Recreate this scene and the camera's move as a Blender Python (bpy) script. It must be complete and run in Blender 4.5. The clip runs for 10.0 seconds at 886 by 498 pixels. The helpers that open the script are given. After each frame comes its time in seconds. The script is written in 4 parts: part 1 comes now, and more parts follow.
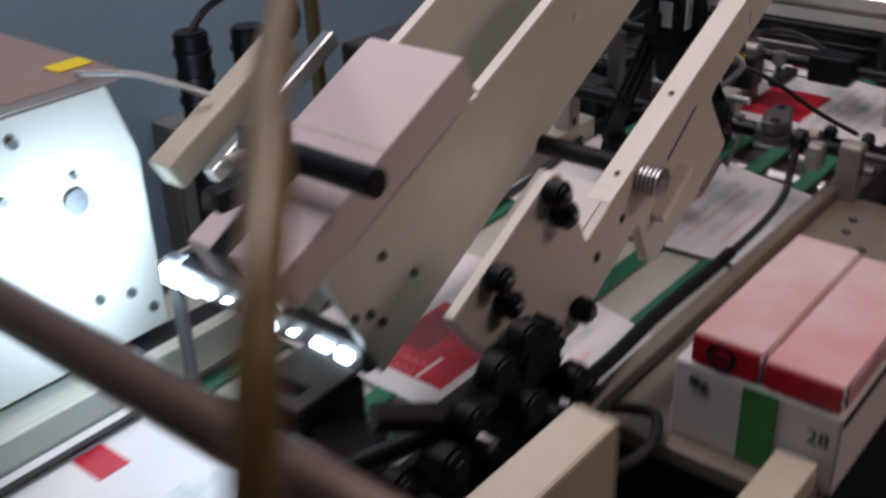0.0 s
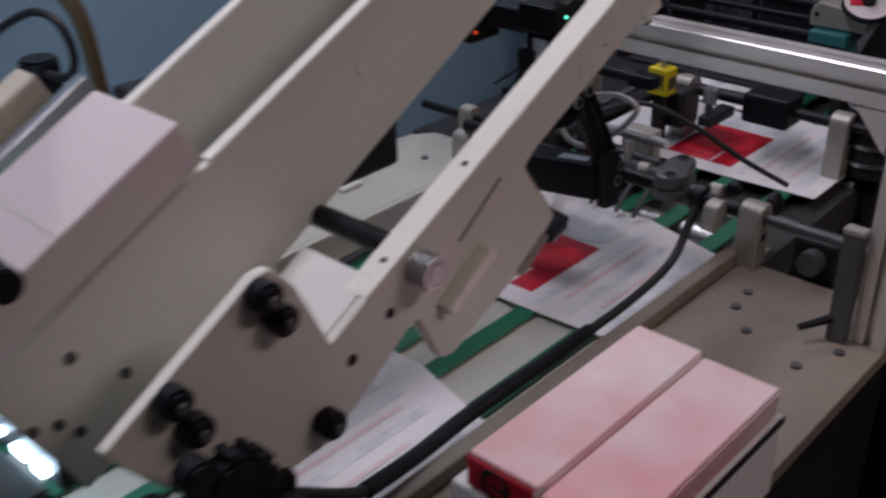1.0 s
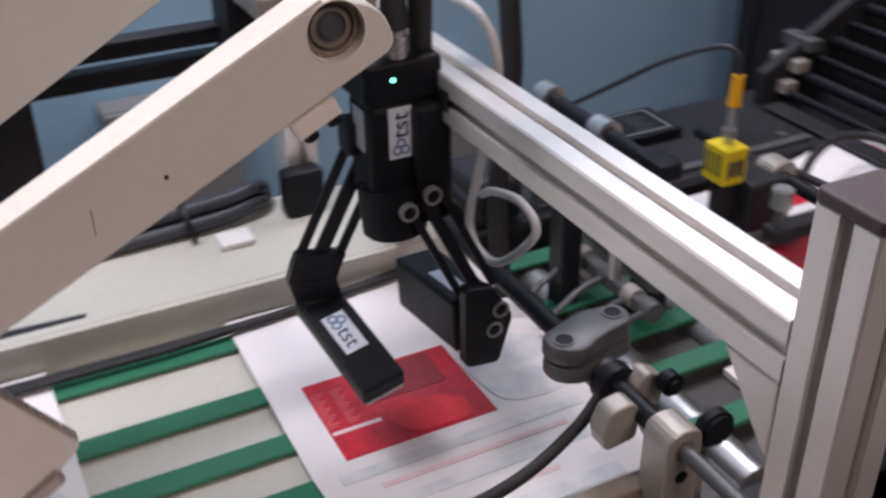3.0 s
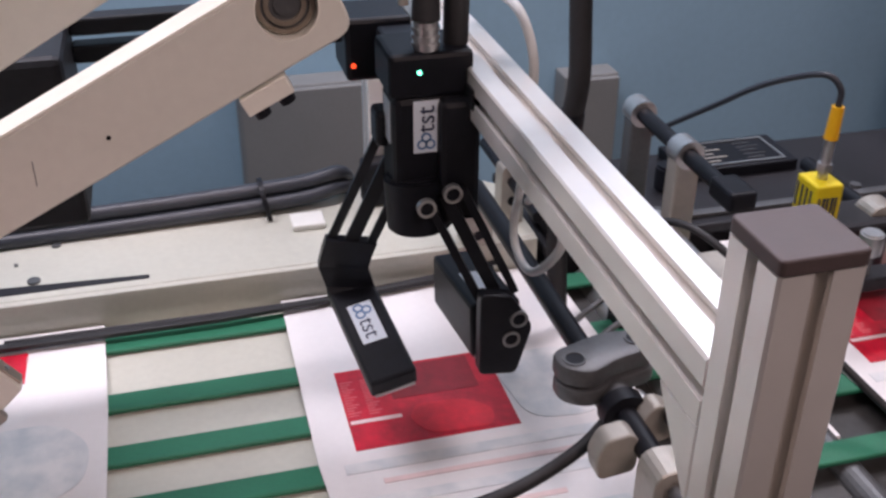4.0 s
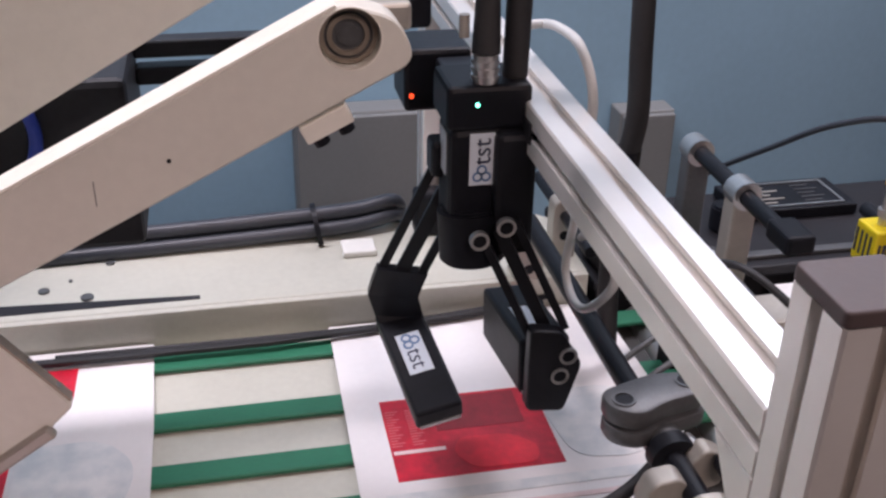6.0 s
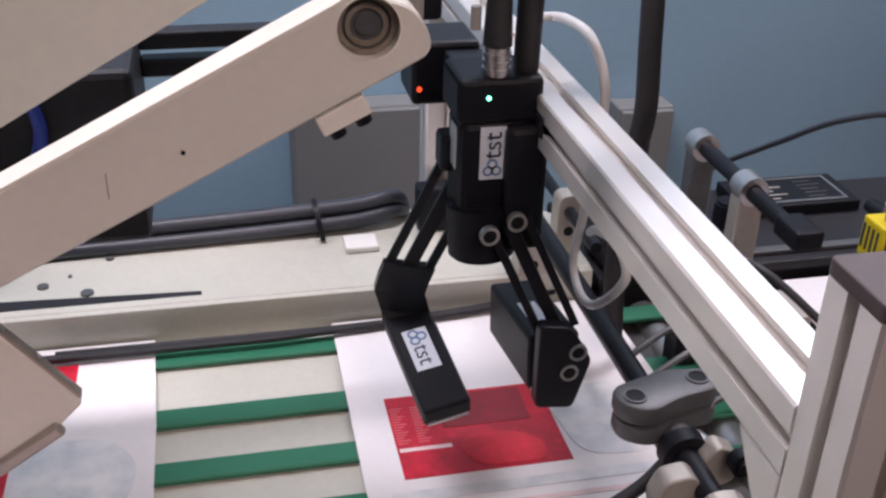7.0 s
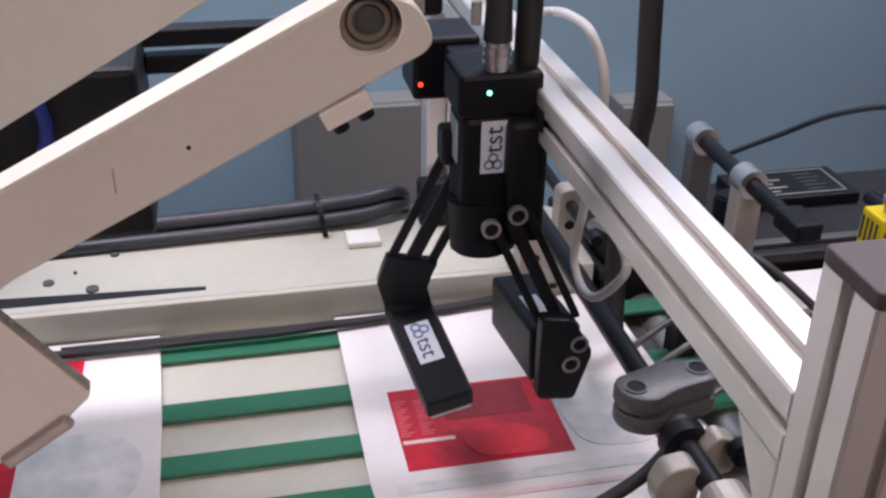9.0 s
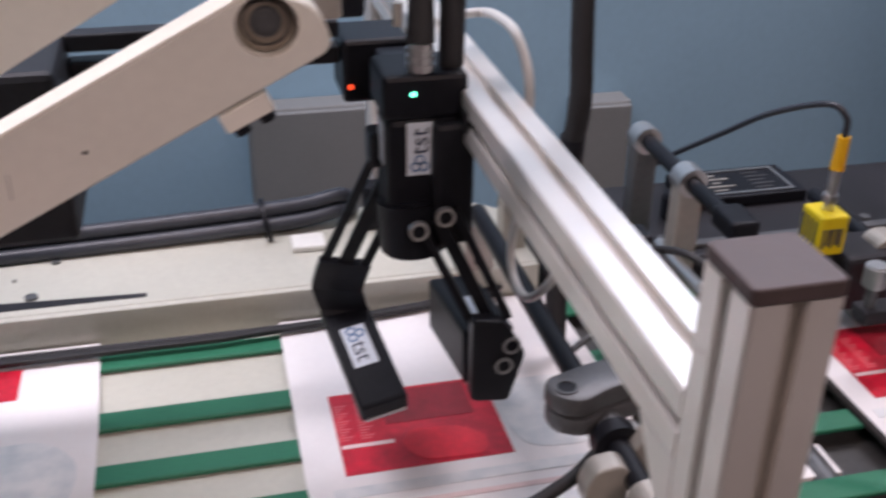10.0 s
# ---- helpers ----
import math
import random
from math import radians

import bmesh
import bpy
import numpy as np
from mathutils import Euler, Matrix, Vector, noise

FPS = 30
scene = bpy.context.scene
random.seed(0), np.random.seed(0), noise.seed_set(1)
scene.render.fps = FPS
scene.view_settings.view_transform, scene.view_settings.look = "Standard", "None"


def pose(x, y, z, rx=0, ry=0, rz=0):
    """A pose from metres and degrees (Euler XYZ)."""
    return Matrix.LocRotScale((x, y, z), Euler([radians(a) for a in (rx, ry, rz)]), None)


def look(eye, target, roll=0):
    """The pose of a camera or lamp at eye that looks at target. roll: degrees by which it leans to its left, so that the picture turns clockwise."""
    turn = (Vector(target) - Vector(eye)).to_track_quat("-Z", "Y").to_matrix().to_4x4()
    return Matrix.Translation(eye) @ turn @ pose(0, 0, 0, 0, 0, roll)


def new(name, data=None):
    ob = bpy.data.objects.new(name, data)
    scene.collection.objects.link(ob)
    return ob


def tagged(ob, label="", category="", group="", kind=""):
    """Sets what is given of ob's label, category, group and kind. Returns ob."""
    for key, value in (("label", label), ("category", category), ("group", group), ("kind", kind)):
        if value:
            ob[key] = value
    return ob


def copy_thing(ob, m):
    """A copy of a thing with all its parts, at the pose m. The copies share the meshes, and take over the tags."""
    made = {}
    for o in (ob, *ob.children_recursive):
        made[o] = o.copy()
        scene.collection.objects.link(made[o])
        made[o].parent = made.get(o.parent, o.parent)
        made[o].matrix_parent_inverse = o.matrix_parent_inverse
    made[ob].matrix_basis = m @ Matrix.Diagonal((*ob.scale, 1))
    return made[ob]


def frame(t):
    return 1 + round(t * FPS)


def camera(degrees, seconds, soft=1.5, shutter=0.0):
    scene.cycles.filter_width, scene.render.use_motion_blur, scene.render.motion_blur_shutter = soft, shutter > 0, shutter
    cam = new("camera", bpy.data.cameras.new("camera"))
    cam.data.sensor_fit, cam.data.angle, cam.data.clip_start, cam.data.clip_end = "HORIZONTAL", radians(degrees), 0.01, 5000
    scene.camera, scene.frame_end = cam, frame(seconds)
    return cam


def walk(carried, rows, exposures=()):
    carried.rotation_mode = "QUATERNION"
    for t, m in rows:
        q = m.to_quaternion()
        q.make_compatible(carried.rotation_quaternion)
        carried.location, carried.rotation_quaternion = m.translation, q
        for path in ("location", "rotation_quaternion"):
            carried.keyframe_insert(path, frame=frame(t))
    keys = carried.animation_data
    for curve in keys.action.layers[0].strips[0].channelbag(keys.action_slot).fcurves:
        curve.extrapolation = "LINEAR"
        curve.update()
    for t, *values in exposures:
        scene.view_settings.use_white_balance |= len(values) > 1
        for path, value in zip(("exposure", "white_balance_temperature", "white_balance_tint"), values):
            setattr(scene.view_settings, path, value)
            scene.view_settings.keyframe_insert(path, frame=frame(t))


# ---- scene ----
cam = camera(46.1, 10.0, 2.5, 0.9)
PATH = [
    (0, (0.054, 0.08, 1.581), (-1.083, 1.432, 0.643), -1.9),
    (0.2, (0.067, 0.157, 1.578), (-1.114, 1.475, 0.645), -2.2),
    (0.5, (0.079, 0.246, 1.581), (-1.095, 1.56, 0.634), -1.7),
    (0.8, (0.101, 0.333, 1.574), (-1.096, 1.638, 0.639), -1.0),
    (1, (0.129, 0.377, 1.576), (-1.064, 1.675, 0.63), -1.0),
    (1.5, (0.124, 0.56, 1.57), (-1.051, 1.855, 0.6), -0.7),
    (2, (0.084, 0.817, 1.558), (-1.139, 2.090, 0.617), -0.8),
    (2.3, (0.070, 0.922, 1.549), (-1.199, 2.122, 0.574), -1.7),
    (2.5, (0.066, 0.966, 1.537), (-1.269, 2.063, 0.53), -1.5),
    (2.7, (0.066, 1.018, 1.520), (-1.366, 1.982, 0.507), -1.8),
    (3, (0.095, 1.08, 1.521), (-1.445, 1.851, 0.504), -0.7),
    (4.3, (0.132, 1.213, 1.505), (-1.561, 1.618, 0.52), -0.2),
    (4.5, (0.131, 1.211, 1.509), (-1.574, 1.589, 0.535), -0.4),
    (5, (0.132, 1.205, 1.508), (-1.58, 1.588, 0.548), 0.5),
    (6.5, (0.12, 1.198, 1.506), (-1.597, 1.569, 0.551), 1.3),
    (7, (0.115, 1.189, 1.501), (-1.595, 1.579, 0.54), 1.5),
    (7.5, (0.112, 1.188, 1.501), (-1.597, 1.583, 0.539), 1.2),
    (8, (0.114, 1.188, 1.501), (-1.595, 1.566, 0.533), 1.0),
    (8.5, (0.118, 1.186, 1.502), (-1.59, 1.568, 0.534), 1.0),
    (9, (0.123, 1.187, 1.503), (-1.584, 1.573, 0.536), 1.1),
    (9.5, (0.125, 1.196, 1.499), (-1.582, 1.572, 0.527), 0.7),
    (10, (0.129, 1.227, 1.501), (-1.573, 1.651, 0.54), 0.9),
]
EXPOSURES = [(0, -0.78, 7000, 24), (0.5, -0.84, 6500, 26), (1.0, -0.80, 6250, 21), (1.5, -0.50, 6150, 18), (2.0, 0.02, 6300, 18), (2.5, 0.2, 6400, 19), (3.0, 0.16, 6500, 21), (4.3, 0.38, 6600, 23), (10.0, 0.34, 6600, 23)]
walk(cam, [(t, look(eye, target, roll)) for t, eye, target, roll in PATH], EXPOSURES)


# ---- light ----
world = bpy.data.worlds.new("room_air")
scene.world = world
world.use_nodes = True
world.node_tree.nodes["Background"].inputs[0].default_value = (0.75, 0.82, 0.9, 1)
world.node_tree.nodes["Background"].inputs[1].default_value = 0.042

COOL, WARM = (0.95, 0.945, 1.0), (1.0, 0.80, 0.715)
LAMPS = [(-0.85, 0.78, 28.5, COOL), (-1.5, 2.45, 17.0, COOL), (1.5, 1.7, 27.0, WARM), (1.5, 3.6, 7.0, WARM), (-0.9, 4.8, 4.0, COOL)]


# ---- materials ----
def mat(name, colour, rough=0.5, metal=0.0, vary=0.12, scale=9.0, fine=140.0, bump=0.08, rough_vary=0.15, spec=0.5, second=None):
    """A surface with blotches at one scale, grain at another, and a fine relief."""
    m = bpy.data.materials.new(name)
    m.use_nodes = True
    nt = m.node_tree
    b = nt.nodes["Principled BSDF"]
    tc = nt.nodes.new("ShaderNodeTexCoord")
    big = nt.nodes.new("ShaderNodeTexNoise")
    big.inputs["Scale"].default_value, big.inputs["Detail"].default_value = scale, 4
    small = nt.nodes.new("ShaderNodeTexNoise")
    small.inputs["Scale"].default_value, small.inputs["Detail"].default_value = fine, 3
    for n in (big, small):
        nt.links.new(tc.outputs["Object"], n.inputs["Vector"])
    mixn = nt.nodes.new("ShaderNodeMath")
    mixn.operation = "MULTIPLY_ADD"
    mixn.inputs[1].default_value, mixn.inputs[2].default_value = 0.35, 0.0
    nt.links.new(small.outputs["Fac"], mixn.inputs[0])
    add = nt.nodes.new("ShaderNodeMath")
    add.operation = "MULTIPLY_ADD"
    add.inputs[1].default_value = 0.65
    nt.links.new(big.outputs["Fac"], add.inputs[0])
    nt.links.new(mixn.outputs[0], add.inputs[2])
    ramp = nt.nodes.new("ShaderNodeValToRGB")
    lo, hi = 1 - vary * 1.5, 1 + vary
    ramp.color_ramp.elements[0].position, ramp.color_ramp.elements[1].position = 0.3, 0.7
    ramp.color_ramp.elements[0].color = (*[min(1, c * lo) for c in colour], 1)
    ramp.color_ramp.elements[1].color = (*[min(1, c * hi) for c in colour], 1)
    if second:
        ramp.color_ramp.elements[0].position, ramp.color_ramp.elements[1].position = 0.38, 0.62
        ramp.color_ramp.elements[1].color = (*second, 1)
    nt.links.new(add.outputs[0], ramp.inputs["Fac"])
    nt.links.new(ramp.outputs["Color"], b.inputs["Base Color"])
    mr = nt.nodes.new("ShaderNodeMapRange")
    mr.inputs["To Min"].default_value = max(0.02, rough - rough_vary * 0.5)
    mr.inputs["To Max"].default_value = min(1.0, rough + rough_vary * 0.5)
    nt.links.new(add.outputs[0], mr.inputs["Value"])
    nt.links.new(mr.outputs[0], b.inputs["Roughness"])
    b.inputs["Metallic"].default_value = metal
    b.inputs["Specular IOR Level"].default_value = spec
    if bump:
        bn = nt.nodes.new("ShaderNodeBump")
        bn.inputs["Strength"].default_value, bn.inputs["Distance"].default_value = bump, 0.002
        nt.links.new(small.outputs["Fac"], bn.inputs["Height"])
        nt.links.new(bn.outputs["Normal"], b.inputs["Normal"])
    return m


def glow(name, colour, strength):
    m = bpy.data.materials.new(name)
    m.use_nodes = True
    b = m.node_tree.nodes["Principled BSDF"]
    b.inputs["Base Color"].default_value = (*colour, 1)
    b.inputs["Emission Color"].default_value = (*colour, 1)
    b.inputs["Emission Strength"].default_value = strength
    return m


CREAM = mat("cream_enamel", (0.60, 0.55, 0.44), 0.42, vary=0.07, scale=5, bump=0.05)
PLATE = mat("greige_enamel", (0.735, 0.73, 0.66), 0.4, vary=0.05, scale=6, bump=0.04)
# paler than the plate enamel: overhead light on edges is in the colour
PLATE_EDGE = mat("lit_plate_edge", (0.90, 0.885, 0.80), 0.30, vary=0.06, bump=0.03)
COVER = mat("pale_cover_paint", (0.76, 0.67, 0.67), 0.5, vary=0.04, scale=4, bump=0.04)
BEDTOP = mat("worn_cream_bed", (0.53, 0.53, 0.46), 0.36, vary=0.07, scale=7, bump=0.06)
# bed enamel again, with the near side's weaker light put into its colour
NEARBED = mat("shaded_cream_bed", (0.27, 0.23, 0.185), 0.42, vary=0.12, scale=7, bump=0.06)
STEEL = mat("brushed_steel", (0.55, 0.55, 0.55), 0.32, metal=0.9, vary=0.1, scale=12, fine=300)
DULL_STEEL = mat("dull_cast_grey", (0.12, 0.125, 0.13), 0.42, metal=0.4, vary=0.18, scale=30, fine=300)
ALU = mat("anodised_aluminium", (0.88, 0.85, 0.815), 0.31, metal=0.6, vary=0.04, scale=7, fine=40, bump=0.0, rough_vary=0.16)
BRACKET = mat("machined_aluminium", (0.44, 0.415, 0.37), 0.42, metal=0.45, vary=0.1, scale=20)
BEARING = mat("oily_bearing_steel", (0.36, 0.31, 0.25), 0.35, metal=0.5, vary=0.2, scale=60)
BLACK = mat("black_plastic", (0.008, 0.009, 0.013), 0.45, vary=0.25, scale=20, bump=0.05, spec=0.2)
BLACK_SATIN = mat("black_anodised", (0.010, 0.011, 0.015), 0.38, vary=0.2, scale=30, bump=0.05, spec=0.25)
RUBBER = mat("black_rubber", (0.018, 0.018, 0.02), 0.6, vary=0.25, scale=25, bump=0.1)
DARK = mat("dark_machine_paint", (0.02, 0.02, 0.024), 0.5, vary=0.3, scale=8, spec=0.3)
DECK = mat("oily_dark_deck", (0.045, 0.043, 0.042), 0.4, vary=0.3, scale=9)
CAPMAT = mat("brown_black_cap", (0.075, 0.055, 0.055), 0.5, vary=0.1, scale=30)
GREEN = mat("green_belt", (0.012, 0.16, 0.085), 0.55, vary=0.12, scale=14, fine=260, bump=0.15)
TEAL = mat("teal_plastic", (0.02, 0.16, 0.17), 0.5, vary=0.15)
CARD = mat("white_carton_board", (0.82, 0.80, 0.80), 0.5, vary=0.03, scale=6, bump=0.03)
CARD_ROSE = mat("rose_carton_board", (0.81, 0.42, 0.45), 0.36, vary=0.03, scale=5, fine=14, bump=0.02, second=(0.84, 0.66, 0.66))
CARD_PINK = mat("pink_white_carton_board", (0.82, 0.52, 0.53), 0.36, vary=0.03, scale=6, fine=16, bump=0.02, second=(0.85, 0.78, 0.77))
RED = mat("red_print", (0.60, 0.012, 0.035), 0.38, vary=0.25, scale=40, bump=0.03)
RED_DARK = mat("dark_red_print", (0.30, 0.008, 0.02), 0.4, vary=0.25, scale=28, bump=0.03)
RED_BRIGHT = mat("bright_red_print", (0.75, 0.02, 0.04), 0.38, vary=0.15, scale=40, bump=0.02)
RED_PALE = mat("pale_red_print", (0.72, 0.16, 0.18), 0.42, vary=0.1, scale=40, bump=0.02)
PINK = mat("pale_pink_print", (0.82, 0.64, 0.63), 0.5, vary=0.10, scale=24, bump=0.02)
GREYPRINT = mat("pale_grey_blue_print", (0.64, 0.69, 0.72), 0.5, vary=0.05, scale=26, fine=60, bump=0.02, second=(0.82, 0.82, 0.82))
YELLOW = mat("yellow_plastic", (0.78, 0.62, 0.01), 0.4, vary=0.06)
ORANGE = mat("amber_plastic", (0.85, 0.45, 0.01), 0.4, vary=0.06)
LABEL = mat("white_label", (0.62, 0.69, 0.76), 0.45, vary=0.04)
BLUEPRINT = mat("blue_ink", (0.10, 0.20, 0.38), 0.5, vary=0.1)
INK = mat("dark_ink", (0.03, 0.04, 0.08), 0.5, vary=0.1)
WALLBLUE = mat("blue_wall_paint", (0.275, 0.445, 0.565), 0.75, vary=0.06, scale=2.5, fine=60, bump=0.1)
PANELGREY = mat("grey_cabinet_paint", (0.22, 0.23, 0.23), 0.5, vary=0.06, scale=5)
FLOORMAT = mat("grey_floor_coating", (0.12, 0.12, 0.12), 0.55, vary=0.25, scale=3, fine=70)
CEILMAT = mat("ceiling_board", (0.4, 0.4, 0.4), 0.8, vary=0.05)
DARKWALL = mat("dusky_wall_paint", (0.07, 0.08, 0.09), 0.8, vary=0.1, scale=2)
AMBERHOSE = mat("amber_brown_hose", (0.20, 0.13, 0.055), 0.35, vary=0.2, scale=18)
GREYHOSE = mat("grey_cable_sheath", (0.038, 0.043, 0.055), 0.42, vary=0.15, scale=20)
WHITECABLE = mat("white_cable_sheath", (0.6, 0.61, 0.6), 0.45, vary=0.06)
BLUECABLE = mat("blue_hose", (0.03, 0.06, 0.35), 0.4, vary=0.1)
BROWNBAR = mat("bronze_brown_bar", (0.13, 0.085, 0.065), 0.35, metal=0.4, vary=0.15)
BROWNTOP = mat("brown_grey_lid", (0.26, 0.19, 0.17), 0.5, vary=0.08)
GREENTAPE = mat("green_tape", (0.05, 0.30, 0.09), 0.5, vary=0.08)
WHITEBLOCK = mat("white_plastic_block", (0.80, 0.80, 0.76), 0.5, vary=0.04)
TUBEGLOW = glow("lit_tube", (1.0, 0.95, 0.9), 9.0)
LEDWHITE = glow("led_white", (0.60, 0.86, 1.0), 22.0)
LEDGREEN = glow("led_green", (0.1, 1.0, 0.6), 6.0)
LEDRED = glow("led_red", (1.0, 0.08, 0.02), 1.4)


# ---- mesh helpers ----
def part(name, bm, material, parent=None, label="", smooth=False):
    bmesh.ops.recalc_face_normals(bm, faces=bm.faces)
    me = bpy.data.meshes.new(name)
    bm.to_mesh(me)
    bm.free()
    if smooth:
        for p in me.polygons:
            p.use_smooth = True
        me.set_sharp_from_angle(angle=radians(38))
    me.materials.append(material)
    ob = new(name, me)
    if parent is not None:
        ob.parent = parent
    if label:
        ob["label"] = label
    return ob


def thing(name, label, category, group="", kind=""):
    return tagged(new(name), label, category, group, kind)


def box(x0, x1, y0, y1, z0, z1, bevel=0.0, seg=2, m=None):
    bm = bmesh.new()
    bmesh.ops.create_cube(bm, size=1)
    mm = Matrix.Translation(((x0 + x1) / 2, (y0 + y1) / 2, (z0 + z1) / 2)) @ Matrix.Diagonal((abs(x1 - x0), abs(y1 - y0), abs(z1 - z0), 1))
    bm.transform(mm)
    if bevel:
        bmesh.ops.bevel(bm, geom=bm.edges[:], offset=bevel, segments=seg, affect="EDGES", profile=0.5)
    if m is not None:
        bm.transform(m)
    return bm


def join(*bms):
    out = bmesh.new()
    for b in bms:
        me = bpy.data.meshes.new("tmp")
        b.to_mesh(me)
        b.free()
        out.from_mesh(me)
        bpy.data.meshes.remove(me)
    return out


def prism(poly, axis, a, b, bevel=0.0, seg=2):
    """poly: pairs in the two other axes (in xyz order); extruded along axis from a to b."""
    bm = bmesh.new()

    def place(u, v, w):
        c = [u, v]
        c.insert(axis, w)
        return c
    f = bm.faces.new([bm.verts.new(place(u, v, a)) for u, v in poly])
    r = bmesh.ops.extrude_face_region(bm, geom=[f])
    d = [0, 0, 0]
    d[axis] = b - a
    bmesh.ops.translate(bm, vec=d, verts=[e for e in r["geom"] if isinstance(e, bmesh.types.BMVert)])
    if bevel:
        bm.normal_update()
        edges = [e for e in bm.edges if len(e.link_faces) == 2 and e.calc_face_angle(0) > 0.5]
        bmesh.ops.bevel(bm, geom=edges, offset=bevel, segments=seg, affect="EDGES", profile=0.5, clamp_overlap=True)
    return bm


def rounded(poly, radii, n=5):
    """poly with its corners rounded by the radii given corner by corner."""
    out = []
    k = len(poly)
    for i in range(k):
        p, a, b = Vector(poly[i]), Vector(poly[i - 1]), Vector(poly[(i + 1) % k])
        r = radii[i] if isinstance(radii, (list, tuple)) else radii
        if r <= 0:
            out.append(tuple(p))
            continue
        da, db = (a - p), (b - p)
        r1 = min(r, da.length * 0.45, db.length * 0.45)
        s, e = p + da.normalized() * r1, p + db.normalized() * r1
        for j in range(n + 1):
            t = j / n
            out.append(tuple(s * (1 - t) ** 2 + p * 2 * t * (1 - t) + e * t * t))
    return out


def cyl(p, q, r, seg=24, r2=None, bevel=0.0):
    p, q = Vector(p), Vector(q)
    bm = bmesh.new()
    bmesh.ops.create_cone(bm, cap_ends=True, segments=seg, radius1=r, radius2=r if r2 is None else r2, depth=(q - p).length)
    if bevel:
        rim = [e for e in bm.edges if len(e.link_faces) == 2 and any(len(f.verts) > 4 for f in e.link_faces)]
        bmesh.ops.bevel(bm, geom=rim, offset=bevel, segments=2, affect="EDGES")
    bm.transform(Matrix.Translation((p + q) / 2) @ (q - p).to_track_quat("Z", "Y").to_matrix().to_4x4())
    return bm


def ring(p, q, r, r_in, seg=28):
    """A washer or sleeve between p and q."""
    p, q = Vector(p), Vector(q)
    m = Matrix.Translation(p) @ (q - p).to_track_quat("Z", "Y").to_matrix().to_4x4()
    h = (q - p).length
    bm = bmesh.new()
    loops = []
    for rr, z in ((r_in, 0), (r, 0), (r, h), (r_in, h)):
        loops.append([bm.verts.new(m @ Vector((rr * math.cos(2 * math.pi * k / seg), rr * math.sin(2 * math.pi * k / seg), z))) for k in range(seg)])
    for i in range(4):
        a, b = loops[i], loops[(i + 1) % 4]
        for k in range(seg):
            bm.faces.new((a[k], a[(k + 1) % seg], b[(k + 1) % seg], b[k]))
    return bm


def tube(points, r, seg=10, steps=8):
    """A hose through the points (Catmull-Rom)."""
    pts = [Vector(p) for p in points]
    ext = [pts[0] * 2 - pts[1]] + pts + [pts[-1] * 2 - pts[-2]]
    line = []
    for i in range(1, len(ext) - 2):
        p0, p1, p2, p3 = ext[i - 1:i + 3]
        for s in range(steps):
            t = s / steps
            line.append(0.5 * ((2 * p1) + (p2 - p0) * t + (2 * p0 - 5 * p1 + 4 * p2 - p3) * t * t + (3 * p1 - p0 - 3 * p2 + p3) * t ** 3))
    line.append(pts[-1])
    bm = bmesh.new()
    rows, side = [], None
    for i, p in enumerate(line):
        d = (line[min(i + 1, len(line) - 1)] - line[max(i - 1, 0)]).normalized()
        if side is None:
            side = d.orthogonal().normalized()
        side = (side - d * side.dot(d)).normalized()
        up = d.cross(side)
        rows.append([bm.verts.new(p + r * (math.cos(2 * math.pi * k / seg) * side + math.sin(2 * math.pi * k / seg) * up)) for k in range(seg)])
    for a, b in zip(rows, rows[1:]):
        for k in range(seg):
            bm.faces.new((a[k], a[(k + 1) % seg], b[(k + 1) % seg], b[k]))
    bm.faces.new(rows[0][::-1])
    bm.faces.new(rows[-1])
    return bm


def slot_profile(half=0.02, slot=0.0042, deep=0.009, lip=0.003):
    """Outline of a square T-slot bar, one groove a side."""
    quarter = [(half - 0.0015, half), (slot, half), (slot, half - lip), (slot + 0.004, half - lip), (slot + 0.004, half - deep), (-slot - 0.004, half - deep),
               (-slot - 0.004, half - lip), (-slot, half - lip), (-slot, half), (-half + 0.0015, half)]
    out = []
    for k in range(4):
        c, s = round(math.cos(k * math.pi / 2)), round(math.sin(k * math.pi / 2))
        out += [(c * x - s * y, s * x + c * y) for x, y in quarter]
    return out


def slot_bar(axis, centre, a, b):
    """A T-slot bar along axis; centre in the two other axes."""
    return prism([(u + centre[0], v + centre[1]) for u, v in slot_profile()], axis, a, b)


def cut(ob, *cutters):
    """Cut openings right through a mesh."""
    for bm in cutters:
        me = bpy.data.meshes.new("cutter")
        bm.to_mesh(me)
        bm.free()
        tool = new("cutter", me)
        mod = ob.modifiers.new("opening", "BOOLEAN")
        mod.object, mod.operation, mod.solver = tool, "DIFFERENCE", "EXACT"
        done = bpy.data.meshes.new_from_object(ob.evaluated_get(bpy.context.evaluated_depsgraph_get()))
        ob.modifiers.remove(mod)
        bpy.data.objects.remove(tool)
        ob.data = done


# ---- the room ----
tagged(part("floor", box(-2.0, 4.0, -3.0, 7.0, -0.1, 0.0), FLOORMAT), "grey coated concrete workshop floor", "floor", kind="structure")
tagged(part("wall_west", box(-2.0, -1.8, -3.0, 7.0, 0.0, 3.0), WALLBLUE), "pale blue painted wall behind the machine", "wall", kind="structure")
tagged(part("wall_east", box(4.0, 4.2, -3.0, 7.0, 0.0, 3.0), DARKWALL), "plain dusky wall", "wall", kind="structure")
tagged(part("wall_north", box(-2.0, 4.2, 7.0, 7.2, 0.0, 3.0), DARKWALL), "plain dusky wall at the far end", "wall", kind="structure")
tagged(part("wall_south", box(-2.0, 4.2, -3.2, -3.0, 0.0, 3.0), DARKWALL), "plain dusky wall", "wall", kind="structure")
